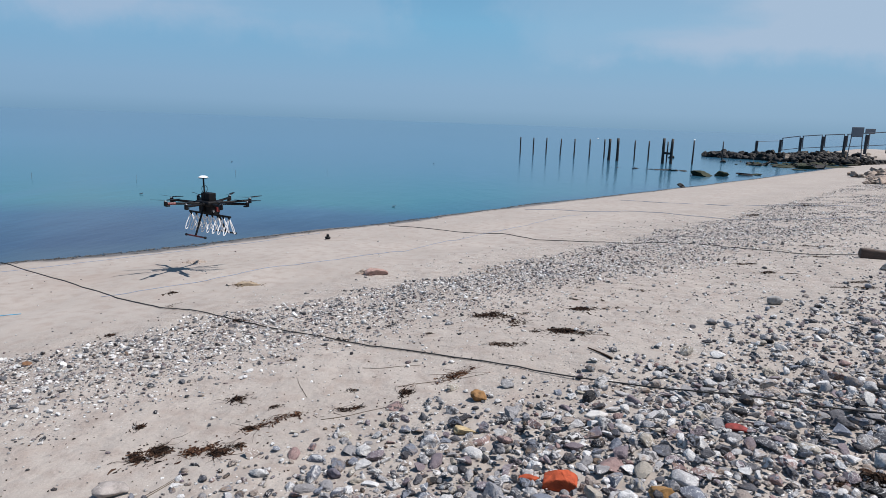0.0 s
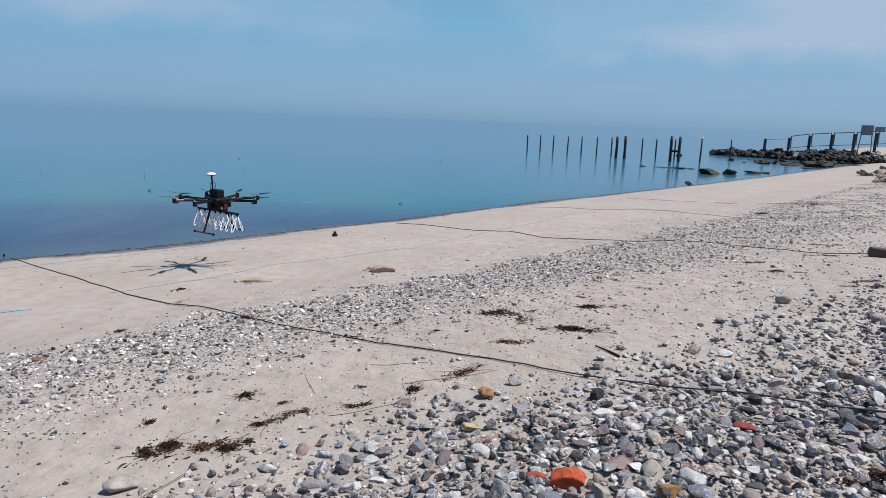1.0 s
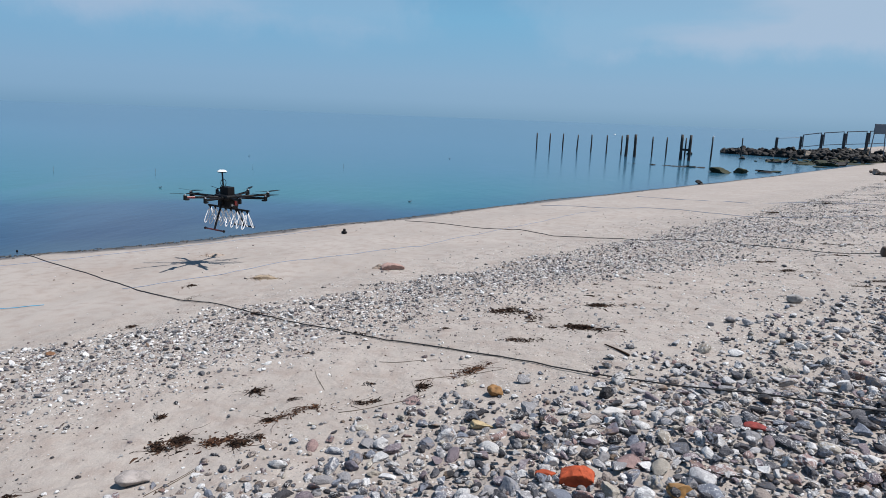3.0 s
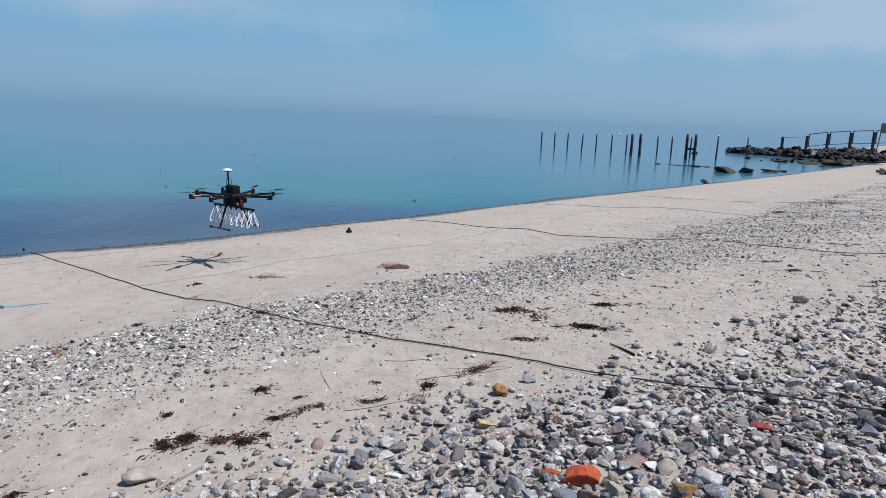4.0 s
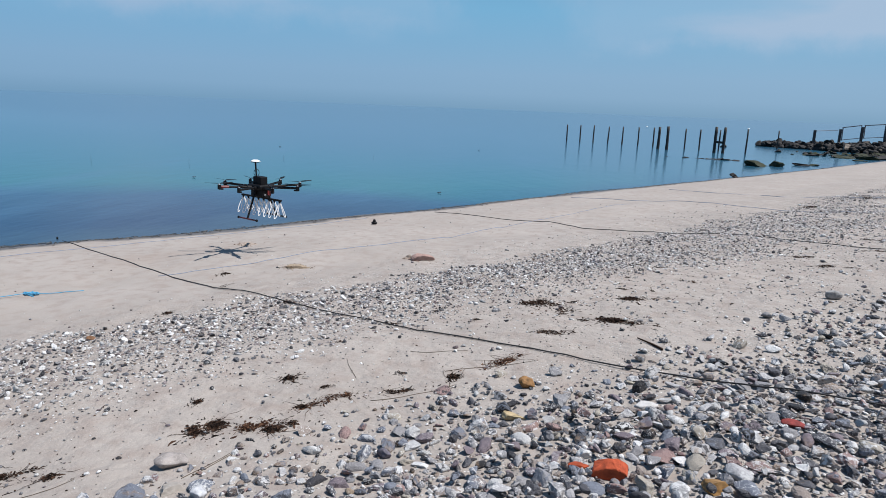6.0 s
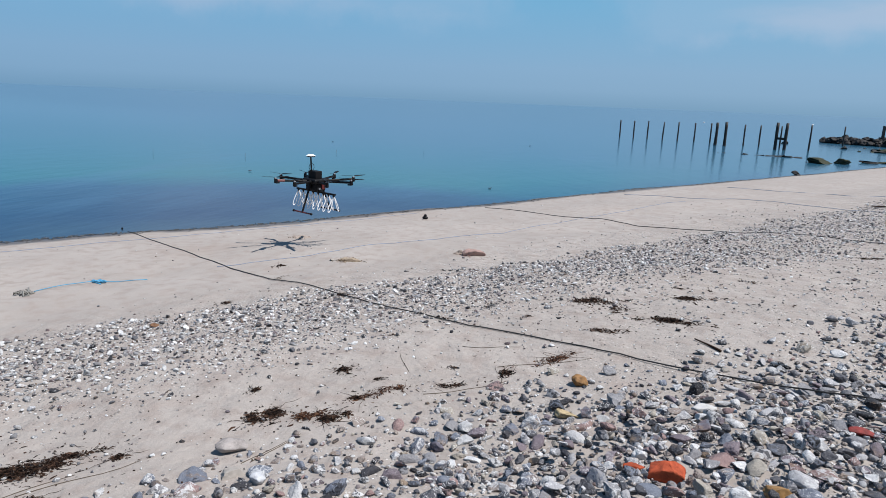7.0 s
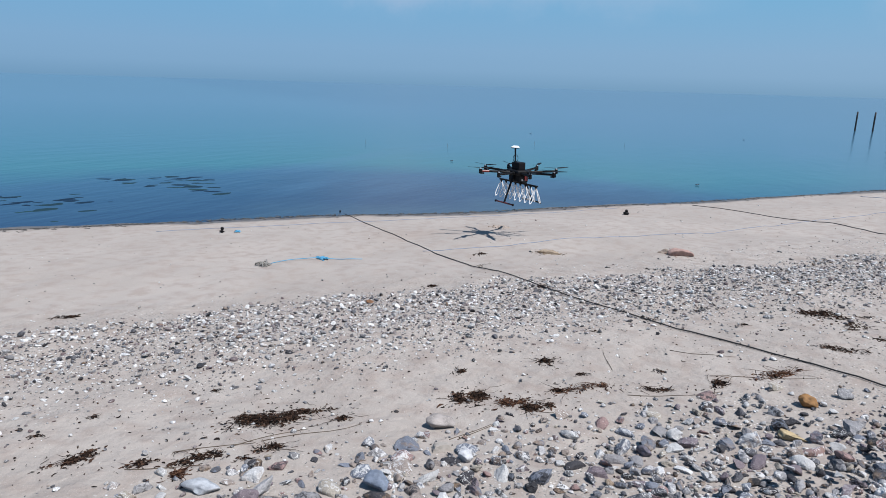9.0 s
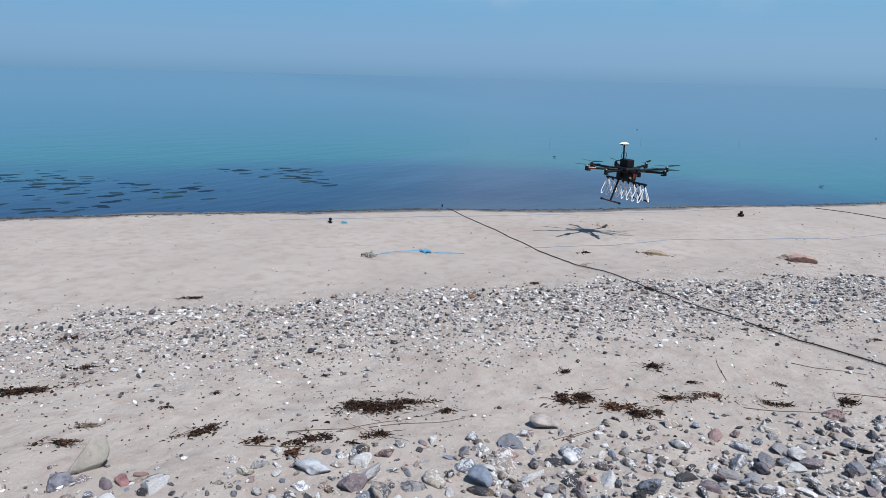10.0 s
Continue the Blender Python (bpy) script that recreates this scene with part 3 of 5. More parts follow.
def spread(n, wlo, whi, vlo, vhi, seed):
    r = np.random.default_rng(seed)
    return r.uniform(wlo, whi, n), r.uniform(vlo, vhi, n), r


def clumpy(x, y):
    return 0.5 + 0.5 * np.sin(3.1 * x + 1.3 * np.sin(2.3 * y)) * np.sin(2.7 * y + 1.1 * np.sin(3.7 * x))


def packed(cands, gap):
    """Largest first, none closer than gap times the sum of radii."""
    cell, grid, kept = 0.16, {}, []
    for x, y, s in TAKEN:
        grid.setdefault((int(x // cell), int(y // cell)), []).append((x, y, s))
    for c in cands:
        x, y, s = c[:3]
        a, b = int(x // cell), int(y // cell)
        ok = True
        for i in (a - 1, a, a + 1):
            for j in (b - 1, b, b + 1):
                for (p, q, t) in grid.get((i, j), ()):
                    if (p - x) ** 2 + (q - y) ** 2 < (gap * (s + t)) ** 2:
                        ok = False
                        break
        if ok:
            grid.setdefault((a, b), []).append((x, y, s))
            kept.append(c)
    return kept


w_, v_, r_ = spread(150000, -2.6, 2.85, -4.5, 11.0, 11)
x_, y_ = xy(w_, v_)
keep_ = (r_.random(len(w_)) < cover(w_, v_) * np.maximum(0.35 + 0.65 * clumpy(x_, y_), np.clip(cover(w_, v_) * 1.6 - 0.6, 0, 1)))
x_, y_ = x_[keep_], y_[keep_]
s_ = np.clip(r_.lognormal(math.log(0.0205), 0.58, len(x_)), 0.008, 0.070)
s_ *= np.interp(np.hypot(x_, y_), (2.8, 4.2, 6.0, 9.0), (1.08, 0.92, 0.78, 0.80))
order_ = np.argsort(-s_)
cobbles = packed([(float(x_[i]), float(y_[i]), float(s_[i])) for i in order_], 0.60)
# the nearest large ones are things of their own
plot = [c for c in cobbles if -1.7 < c[0] < 2.1 and 1.7 < c[1] < 3.7]
plot.sort(key=lambda c: -c[2])
lone = plot[:290]
chosen = set(lone)
rest = np.array([c for c in cobbles if c not in chosen])
cob_meshes = []
for s, (pts, tri) in enumerate(SHAPES_HIGH):
    me = bpy.data.meshes.new("cobble")
    me.from_pydata([tuple(p) for p in pts], [], [tuple(int(q) for q in f) for f in tri])
    me.polygons.foreach_set("use_smooth", [s % 3 == 0] * len(me.polygons))
    me.materials.append(COBBLE)
    cob_meshes.append(me)
rc = random.Random(5)
for x, y, s in lone:
    flat = rc.uniform(0.34, 0.64)
    ob = new("cobble", cob_meshes[rc.randrange(len(cob_meshes))])
    ob.matrix_world = pose(x, y, float(ground_z(x, y)) + s * flat * rc.uniform(0.25, 0.62) * float(np.interp(wv(x, y)[1], (0.3, 2.6), (0.35, 1.0))), rc.gauss(0, 10), rc.gauss(0, 10), rc.uniform(0, 360)) @ Matrix.Diagonal((s, s * rc.uniform(0.55, 0.9), s * flat, 1))
    tagged(ob, "weathered grey cobble lying loose on the beach sand", "stone", "cobbles on the upper beach")

r_ = np.random.default_rng(3)
n_ = len(rest)
fl_, sk_ = r_.uniform(0.32, 0.74, n_), r_.uniform(0.20, 0.95, n_)
sk_ *= np.interp(wv(rest[:, 0], rest[:, 1])[1], (0.3, 2.6), (0.5, 1.0))      # more deeply bedded where the sand is thick
thick_ = cover(*wv(rest[:, 0], rest[:, 1])) > 0.75       # where stones lie on stones
sk_[thick_] += 2.0 * r_.uniform(0, 1.0, n_)[thick_] ** 1.6
far_ = np.hypot(rest[:, 0], rest[:, 1])
near_ = (far_ < 3.5) & (rest[:, 2] > 0.035)
near_ &= rest[:, 1] > 1.0
tiny_ = ~near_ & ((rest[:, 2] < 0.0155) | (rest[:, 1] < 0.8) | ((far_ > 4.2) & (rest[:, 2] < 0.024)))
SHAPES_CRUDE = [pebble_shape(1, 110 + s, 2, 0.25) for s in range(12)]
for sel_, shapes_, text_ in ((near_, SHAPES_HIGH, "mixed grey, white and brown cobbles covering the upper beach"), (~near_ & ~tiny_, SHAPES_MID, "grey and brown cobbles further up the beach"),
                             (tiny_, SHAPES_CRUDE, "small grey stones between the cobbles")):
    tagged(stone_bulk("cobble_field", rest[sel_, 0], rest[sel_, 1], rest[sel_, 2], fl_[sel_], sk_[sel_], shapes_, 31, STONES, 0.26), text_, "stones", kind="stuff")

# gravel between the cobbles
w_, v_, r_ = spread(62000, -2.2, 2.9, -4.0, 9.5, 12)
x_, y_ = xy(w_, v_)
keep_ = (r_.random(len(w_)) < cover(w_, v_) * 0.9 * (0.3 + 0.7 * clumpy(x_ + 1, y_)) + 0.012)
x_, y_ = x_[keep_], y_[keep_]
n_ = len(x_)
SHAPES_LOW = [pebble_shape(2, 80 + s, 5, 0.25) for s in range(12)]
tagged(stone_bulk("gravel", x_, y_, np.clip(r_.lognormal(math.log(0.0105), 0.40, n_), 0.004, 0.026), r_.uniform(0.4, 0.8, n_), r_.uniform(0.2, 0.8, n_), SHAPES_CRUDE, 32, PEBBLES),
       "small gravel filling the gaps between cobbles", "gravel", kind="stuff")

# the pebble strip half way down
w_, v_, r_ = spread(155000, 0.0, 1.0, -3.5, 33.5, 13)
v_ = -3.5 + 37 * ((v_ + 3.5) / 37) ** 1.6
lo_ = np.interp(v_, (-3, 0, 3, 6, 9, 14, 24), (4.3, 4.0, 4.0, 3.6, 2.9, 1.9, 1.2))
hi_ = np.interp(v_, (-3, -1.5, 1.3, 3.1, 6.0, 12, 21), (5.0, 5.45, 5.46, 5.34, 4.97, 4.66, 4.6)) + 0.12 * np.sin(2.1 * v_) * np.sin(0.9 * v_ + 1) + 0.05 * np.sin(7.3 * v_)
w_ = lo_ - 0.55 + w_ * (hi_ - lo_ + 0.6)
x_, y_ = xy(w_, v_)
dens_ = np.clip((hi_ - w_) / 0.3, 0, 1) * np.clip((w_ - lo_ + 0.50) / 1.2, 0, 1) ** np.interp(v_, (-1, 2), (1.7, 1.15))
dens_ = np.clip(1.25 * dens_, 0, 1) * np.interp(v_, (-3, -1, 2, 7, 11, 24, 33), (0.25, 0.6, 1.0, 0.95, 0.85, 0.70, 0.4)) * (0.5 + 0.5 * clumpy(1.7 * x_, 1.7 * y_))
keep_ = r_.random(len(w_)) < dens_
x_, y_, v_ = x_[keep_], y_[keep_], v_[keep_]
n_ = len(x_)
sz_ = np.clip(r_.lognormal(math.log(0.0088), 0.52, n_), 0.004, 0.030) * np.interp(v_, (0, 8, 24, 33), (1.0, 1.0, 1.0, 1.2))
fl_, sk_ = r_.uniform(0.2, 0.6, n_), r_.uniform(0.2, 1.1, n_)
near_ = (np.hypot(x_, y_) < 6.0) & (sz_ > 0.0165)
for sel_, shapes_, text_ in ((near_, SHAPES_LOW, "strip of small grey and white pebbles along the beach"), (~near_, SHAPES_CRUDE, "fine pebbles and shell bits of the pebble strip")):
    tagged(stone_bulk("pebble_strip", x_[sel_], y_[sel_], sz_[sel_], fl_[sel_], sk_[sel_], shapes_, 33, PEBBLES, 0.5), text_, "pebbles", kind="stuff")

# shell bits and specks strewn over the bare sand
w_, v_, r_ = spread(23000, 1.2, 9.5, -3.5, 14.0, 14)
keep_ = r_.random(len(w_)) < np.interp(w_, (1, 2.6, 3.0, 4.2, 5.6, 6.2, 9.5), (0.3, 0.3, 0.5, 0.9, 0.3, 0.045, 0.03))
x_, y_ = xy(w_[keep_], v_[keep_])
n_ = len(x_)
tagged(stone_bulk("shell_bits", x_, y_, np.clip(r_.lognormal(math.log(0.0065), 0.5, n_), 0.003, 0.022), r_.uniform(0.25, 0.7, n_), r_.uniform(0.3, 0.9, n_), SHAPES_CRUDE, 34, PEBBLES),
       "shell bits and tiny pebbles strewn over the sand", "shells", kind="stuff")

w_, v_, r_ = spread(15000, 0.8, 4.3, 2.5, 18.0, 16)
keep_ = r_.random(len(w_)) < np.clip((w_ - upper_edge(v_)) * 2, 0, 1) * np.interp(v_, (2.5, 5, 16), (0.10, 0.5, 0.6)) * (0.4 + 0.6 * clumpy(0.8 * w_, 0.6 * v_))
x_, y_ = xy(w_[keep_], v_[keep_])
n_ = len(x_)
tagged(stone_bulk("scattered_pebbles", x_, y_, np.clip(r_.lognormal(math.log(0.011), 0.5, n_), 0.004, 0.04), r_.uniform(0.3, 0.7, n_), r_.uniform(0.1, 0.8, n_), SHAPES_CRUDE, 36, PEBBLES),
       "pebbles scattered thinly over the open sand", "pebbles", kind="stuff")

# stones far along the upper beach
w_, v_, r_ = spread(5200, -4.0, 1.6, 9.0, 40.0, 15)
keep_ = r_.random(len(w_)) < np.clip((upper_edge(v_) - w_) * 0.5 + 0.1, 0, 0.9) * np.clip((w_ + 4.0) / 2.0, 0, 1)
x_, y_ = xy(w_[keep_], v_[keep_])
n_ = len(x_)
tagged(stone_bulk("far_cobbles", x_, y_, np.clip(r_.lognormal(math.log(0.05), 0.4, n_), 0.02, 0.12), r_.uniform(0.45, 0.8, n_), r_.uniform(0.3, 0.8, n_), SHAPES_CRUDE, 35, STONES),
       "grey cobbles further along the upper beach", "stones", kind="stuff")


# ---- seaweed ----
def ribbons(r, start, heading, run, half, thick, lift, bends):
    """Flat curling strips, many at once: vertices (strip, point, corner, xyz). Four points a strip, a lens-shaped section."""
    n = len(start)
    pts = np.zeros((n, 4, 3))
    pts[:, 0] = start
    ang = heading.copy()
    z = start[:, 2].copy()
    for i in range(1, 4):
        ang = ang + r.normal(0, bends, n)
        z = np.maximum(thick, z + r.normal(0, 0.22, n) * run / 3 - 0.02 * lift)
        pts[:, i, 0] = pts[:, i - 1, 0] + run / 3 * np.cos(ang)
        pts[:, i, 1] = pts[:, i - 1, 1] + run / 3 * np.sin(ang)
        pts[:, i, 2] = z
    tang = np.gradient(pts, axis=1)
    tang /= np.linalg.norm(tang, axis=2, keepdims=True) + 1e-9
    side = np.cross(tang, (0.0, 0.0, 1.0))
    side /= np.linalg.norm(side, axis=2, keepdims=True) + 1e-9
    up = np.cross(side, tang)
    roll = r.normal(0, 0.7, n)[:, None, None] + np.linspace(0, 1, 4)[None, :, None] * r.normal(0, 0.6, n)[:, None, None]
    a, b = np.cos(roll) * side + np.sin(roll) * up, np.cos(roll) * up - np.sin(roll) * side
    w = half[:, None, None] * np.array((0.45, 1.0, 0.85, 0.25))[None, :, None]
    t = np.minimum(w, thick)
    out = np.stack([pts + a * w, pts + b * t, pts - a * w, pts - b * t], 2)
    out[..., 2] = np.maximum(out[..., 2], -0.004)
    return out


STRIP_FACES = [(i * 4 + q, i * 4 + (q + 1) % 4, i * 4 + 4 + (q + 1) % 4, i * 4 + 4 + q) for i in range(3) for q in range(4)] + [(3, 2, 1, 0), (12, 13, 14, 15)]


def on_sand(local, x, y, yaw):
    """Turn vertices about the vertical and lay them on the ground, relative to (x, y) and its height."""
    c, s = math.cos(radians(yaw)), math.sin(radians(yaw))
    px, py = local[:, 0] * c - local[:, 1] * s, local[:, 0] * s + local[:, 1] * c
    return np.stack([px, py, local[:, 2] + ground_z(x + px, y + py) - float(ground_z(x, y))], 1)


def seaweed(x, y, length, width, yaw, seed, material=None, count=None, label="clump of dark dry seaweed lying on sand", lift=0.03, long_strand=0.09, thick=0.0026):
    """A ragged heap: a mat of leafy scraps gathered in uneven knots, and a few long strands that stick out."""
    r = np.random.default_rng(seed)
    n = int(2.0 * (count or int(60 + 1500 * length * width)))
    knots = max(4, int(length * 38))
    u = np.sort(r.uniform(-0.52, 0.52, knots))
    thin = np.clip(1.05 - 1.7 * np.abs(u + r.uniform(-0.25, 0.25)), 0.12, 1)
    wave = np.cumsum(r.normal(0, 0.22, knots))
    wave -= np.linspace(wave[0], wave[-1], knots)
    hx, hy = u * length, (0.35 * wave + r.normal(0, 0.12, knots)) * width
    share = thin ** 1.5 * r.random(knots) ** 2.2 + 0.008
    pick = r.choice(knots, n, p=share / share.sum())
    sx = (0.010 + 0.055 * length) * (0.5 + 0.5 * thin[pick])
    sy = (0.006 + 0.17 * width) * (0.35 + 0.65 * thin[pick])
    px, py = hx[pick] + r.normal(0, 1, n) * sx, hy[pick] + r.normal(0, 1, n) * sy
    stray = r.random(n) < 0.10
    px, py = np.where(stray, r.normal(0, 0.42, n) * length, px), np.where(stray, r.normal(0, 0.55, n) * width + r.normal(0, 0.015, n), py)
    core = np.exp(-((px - hx[pick]) / (2 * sx)) ** 2 - ((py - hy[pick]) / (2 * sy)) ** 2) * thin[pick]
    start = np.stack([px, py, thick * 0.4 + 0.62 * lift * core * r.random(n) ** 1.2], 1)
    heading = np.where(r.random(n) < 0.5, r.uniform(0, 6.28, n), r.normal(0, 0.6, n))
    run = np.clip(r.lognormal(math.log(0.016), 0.55, n), 0.005, 0.06)
    half = thick * r.uniform(0.5, 2.3, n) * np.where(r.random(n) < 0.35, 0.45, 1.0)
    strips = ribbons(r, start, heading, run, half, thick * 0.3, lift * 0.8, 0.6)
    clump = new("seaweed_clump")
    clump.location = (x, y, float(ground_z(x, y)))
    verts = on_sand(strips.reshape(-1, 3), x, y, yaw)
    mat = mesh_object("weed_mat", verts, [tuple(q + 16 * i for q in f) for i in range(n) for f in STRIP_FACES], material or WEED, clump, smooth=False)
    tagged(mat, kind="stuff")
    m = int(np.clip(count / 22 if count else 4, 2, 12)) if long_strand > 0.05 else 0
    if m:
        far = r.choice(n, m)
        long_ = ribbons(r, start[far] + (0, 0, 0.002), r.normal(0, 0.75, m) + np.where(r.random(m) < 0.5, math.pi, 0), long_strand * r.uniform(0.6, 1.7, m), np.full(m, 0.0015), 0.0011, 0.012, 0.3)
        for strip in long_:
            mesh_object("strand", on_sand(strip.reshape(-1, 3), x, y, yaw), STRIP_FACES, material or WEED, clump, smooth=False)
    return tagged(clump, label, "seaweed", "seaweed clumps on the sand")


BEACH = 48.7      # yaw of the shore line
seaweed(-2.275, 2.32, 0.42, 0.20, BEACH + 14, 1, count=760, lift=0.07, label="long dark brown heap of dry seaweed on sand")
seaweed(-2.11, 2.54, 0.26, 0.05, BEACH - 8, 2, count=120)
seaweed(-1.93, 2.51, 0.14, 0.04, BEACH - 25, 45, count=50)
seaweed(-2.74, 1.60, 0.24, 0.08, BEACH + 18, 3, count=150, thick=0.0035)
seaweed(-2.44, 1.70, 0.13, 0.06, BEACH, 4, count=80, thick=0.003)
seaweed(-2.24, 1.83, 0.22, 0.09, BEACH, 5, count=170, thick=0.003)
seaweed(-2.20, 1.71, 0.13, 0.06, BEACH, 6, WEED_RED, count=80, label="small reddish-brown seaweed clump beside pale stones")
seaweed(-2.04, 2.05, 0.13, 0.06, BEACH, 7, count=100, lift=0.04)
seaweed(-1.46, 3.05, 0.21, 0.17, BEACH, 8, count=280, lift=0.06, thick=0.0038, label="compact dark seaweed clump on sand")
seaweed(-1.20, 3.12, 0.20, 0.10, BEACH, 9, WEED_RED, count=150, thick=0.0034, label="loose reddish-brown seaweed with stalks")
seaweed(-1.06, 3.12, 0.17, 0.10, BEACH, 10, count=190, long_strand=0.13, thick=0.0034, lift=0.05)
seaweed(-0.90, 3.44, 0.36, 0.08, BEACH - 4, 12, WEED_RED, count=130, long_strand=0.12, label="drawn-out brown seaweed tangle on sand")
seaweed(-1.02, 3.36, 0.14, 0.06, BEACH, 29, count=70)
seaweed(-0.57, 3.61, 0.28, 0.06, BEACH - 20, 13, count=95)
seaweed(-0.19, 3.84, 0.14, 0.07, BEACH, 14, count=95, thick=0.003)
seaweed(0.12, 4.13, 0.30, 0.10, BEACH - 10, 15, WEED_RED, count=180, long_strand=0.13, label="reddish twigs and seaweed tangled on sand")
seaweed(0.96, 5.05, 0.34, 0.20, BEACH - 62, 16, count=300, thick=0.0036)
seaweed(1.22, 4.93, 0.30, 0.10, BEACH - 66, 91, count=80, long_strand=0.12)
seaweed(0.55, 5.50, 0.44, 0.34, BEACH - 70, 17, count=380, thick=0.0036, long_strand=0.14, label="wide brown seaweed tangle with straw")
seaweed(1.36, 5.73, 0.30, 0.16, BEACH - 46, 18, count=210, thick=0.0036)
seaweed(0.52, 4.72, 0.34, 0.16, BEACH - 50, 19, count=130, long_strand=0.12)
seaweed(-1.21, 3.76, 0.13, 0.09, BEACH, 20, count=90, thick=0.003)
seaweed(-1.63, 3.35, 0.10, 0.04, BEACH, 21, count=50)
seaweed(-3.92, 1.42, 0.40, 0.13, BEACH, 22, count=260, thick=0.0036, label="long black seaweed heap on sand")
seaweed(-3.13, 1.13, 0.20, 0.06, BEACH, 23, count=90)
seaweed(-3.21, 1.33, 0.18, 0.05, BEACH, 24, STRAW, count=50, label="grey-green dry weed scraps on sand")
seaweed(3.98, 7.50, 0.40, 0.16, BEACH - 60, 25, count=130)
seaweed(3.95, 8.15, 0.34, 0.14, BEACH - 50, 26, count=110)
seaweed(4.38, 6.70, 0.40, 0.10, BEACH - 60, 27, count=110)
seaweed(-2.73, 5.15, 0.14, 0.06, BEACH, 28, count=60)
seaweed(-2.84, 6.72, 0.16, 0.10, BEACH, 30, count=60, thick=0.004)
seaweed(-2.55, 6.20, 0.22, 0.16, BEACH, 31, STRAW, count=14, long_strand=0.2, label="few thin dry stalks on smooth sand")
seaweed(6.9, 14.3, 0.5, 0.2, BEACH - 60, 32, count=120, thick=0.006)
seaweed(1.98, 2.69, 0.30, 0.16, 20, 46, count=420, lift=0.10, thick=0.0045, label="dark dry seaweed caught among the cobbles")
seaweed(5.8, 9.6, 0.6, 0.25, BEACH - 60, 33, count=150)

seaweed(-4.65, 1.94, 0.26, 0.07, BEACH - 10, 92, count=90, thick=0.0036, label="dark dry weed scraps among the strip's pebbles")
seaweed(-4.02, 1.75, 0.20, 0.07, BEACH, 93, count=50, thick=0.0032)
seaweed(-4.80, 3.00, 0.22, 0.06, BEACH, 94, count=60, thick=0.0036, label="dark dry weed at the strip's edge")
seaweed(8.93, 15.77, 0.42, 0.22, BEACH - 40, 95, count=90, thick=0.006, lift=0.08, long_strand=0.3, label="dark tangle of weed stalks on pale sand")
seaweed(5.01, 8.54, 0.36, 0.16, BEACH - 50, 96, count=80)
seaweed(4.54, 6.94, 0.30, 0.10, BEACH - 60, 97, count=70)

r_ = np.random.default_rng(41)
for i in range(26):      # small scraps among the clumps
    w, v = r_.uniform(2.5, 3.9), r_.uniform(-2.0, 7.0)
    px_, py_ = xy(w, v)
    seaweed(px_, py_, r_.uniform(0.04, 0.12), 0.03, BEACH + r_.uniform(-50, 50), 200 + i, count=int(r_.integers(10, 24)), long_strand=0.045, lift=0.015, label="small scrap of dry seaweed on sand")


r_ = np.random.default_rng(43)
V_, F_ = [], []
for i in range(2300):      # dark crumbs of weed all over the upper sand
    w = float(np.clip(r_.normal(3.2, 0.95), 1.7, 5.6))
    px_, py_ = xy(w, r_.uniform(-3.0, 9.0))
    ang, n = r_.uniform(-1.2, 1.2) + radians(BEACH), 4
    step, pts = min(0.014, 0.0035 * float(r_.lognormal(0, 0.6))), []
    for _ in range(n):
        pts.append((px_, py_, float(ground_z(px_, py_)) + 0.002 + r_.uniform(0, 0.004)))
        ang += r_.normal(0, 0.8)
        px_, py_ = px_ + step * math.cos(ang), py_ + step * math.sin(ang)
    v, f = sweep(pts, min(0.006, 0.0022 * float(r_.lognormal(0, 0.45))), 4, taper=(0.4, 1.0, 0.8, 0.3))
    base = len(V_)
    V_.extend(v.tolist())
    F_.extend([tuple(q + base for q in ff) for ff in f])
tagged(mesh_object("seaweed_crumbs", V_, F_, WEED, smooth=False), "crumbs of dry dark seaweed strewn over the sand", "seaweed", kind="stuff")


def stalk(x, y, yaw, length, radius, material, label):
    n = 7
    t = np.linspace(-0.5, 0.5, n)
    cx, sx = math.cos(radians(yaw)), math.sin(radians(yaw))
    off = 0.03 * length * np.sin(np.linspace(0, 4, n) + x * 9)
    px_, py_ = x + t * length * cx - off * sx, y + t * length * sx + off * cx
    v, f = sweep(np.stack([px_, py_, ground_z(px_, py_) + radius * 1.1], 1), radius, 6, taper=np.linspace(1, 0.55, n))
    c = np.array((x, y, float(ground_z(x, y))))
    ob = mesh_object("stalk", v - c, f, material)
    ob.location = c
    return tagged(ob, label, "stick")


stalk(1.18, 4.46, 118, 0.24, 0.009, WEED, "short dark stick lying on sand")
for i, (x, y, yaw, ln) in enumerate(((-1.24, 2.75, 70, 0.34), (-1.28, 2.70, 66, 0.28), (-2.10, 2.15, 62, 0.4), (-2.25, 1.95, 40, 0.35), (-1.95, 2.30, 56, 0.5), (-0.40, 3.62, 30, 0.55), (0.05, 4.05, 20, 0.6), (-2.3, 1.72, 25, 0.35), (-0.85, 3.95, 110, 0.3), (-0.3, 4.3, 5, 0.4))):
    stalk(x, y, yaw, ln, 0.0021, STRAW, "thin dry straw stalk lying on sand")

# ---- mounds ----
def mound(x, y, length, width, height, yaw, material, label, seed):
    """A low uneven heap with a soft trailing edge."""
    pts, tri = pebble_shape(4, seed, 3, 0.3)
    pts = pts * np.array((length / 2, width / 2, height))
    pts[:, 2] = np.maximum(pts[:, 2], -0.01)
    for i, p in enumerate(pts):
        pts[i] += np.array(noise.noise_vector(Vector(p) * 24)) * 0.012
    ob = mesh_object("sand_mound", pts, tri, material)
    ob.matrix_world = pose(x, y, float(ground_z(x, y)), 0, 0, yaw)
    return tagged(ob, label, "mound")


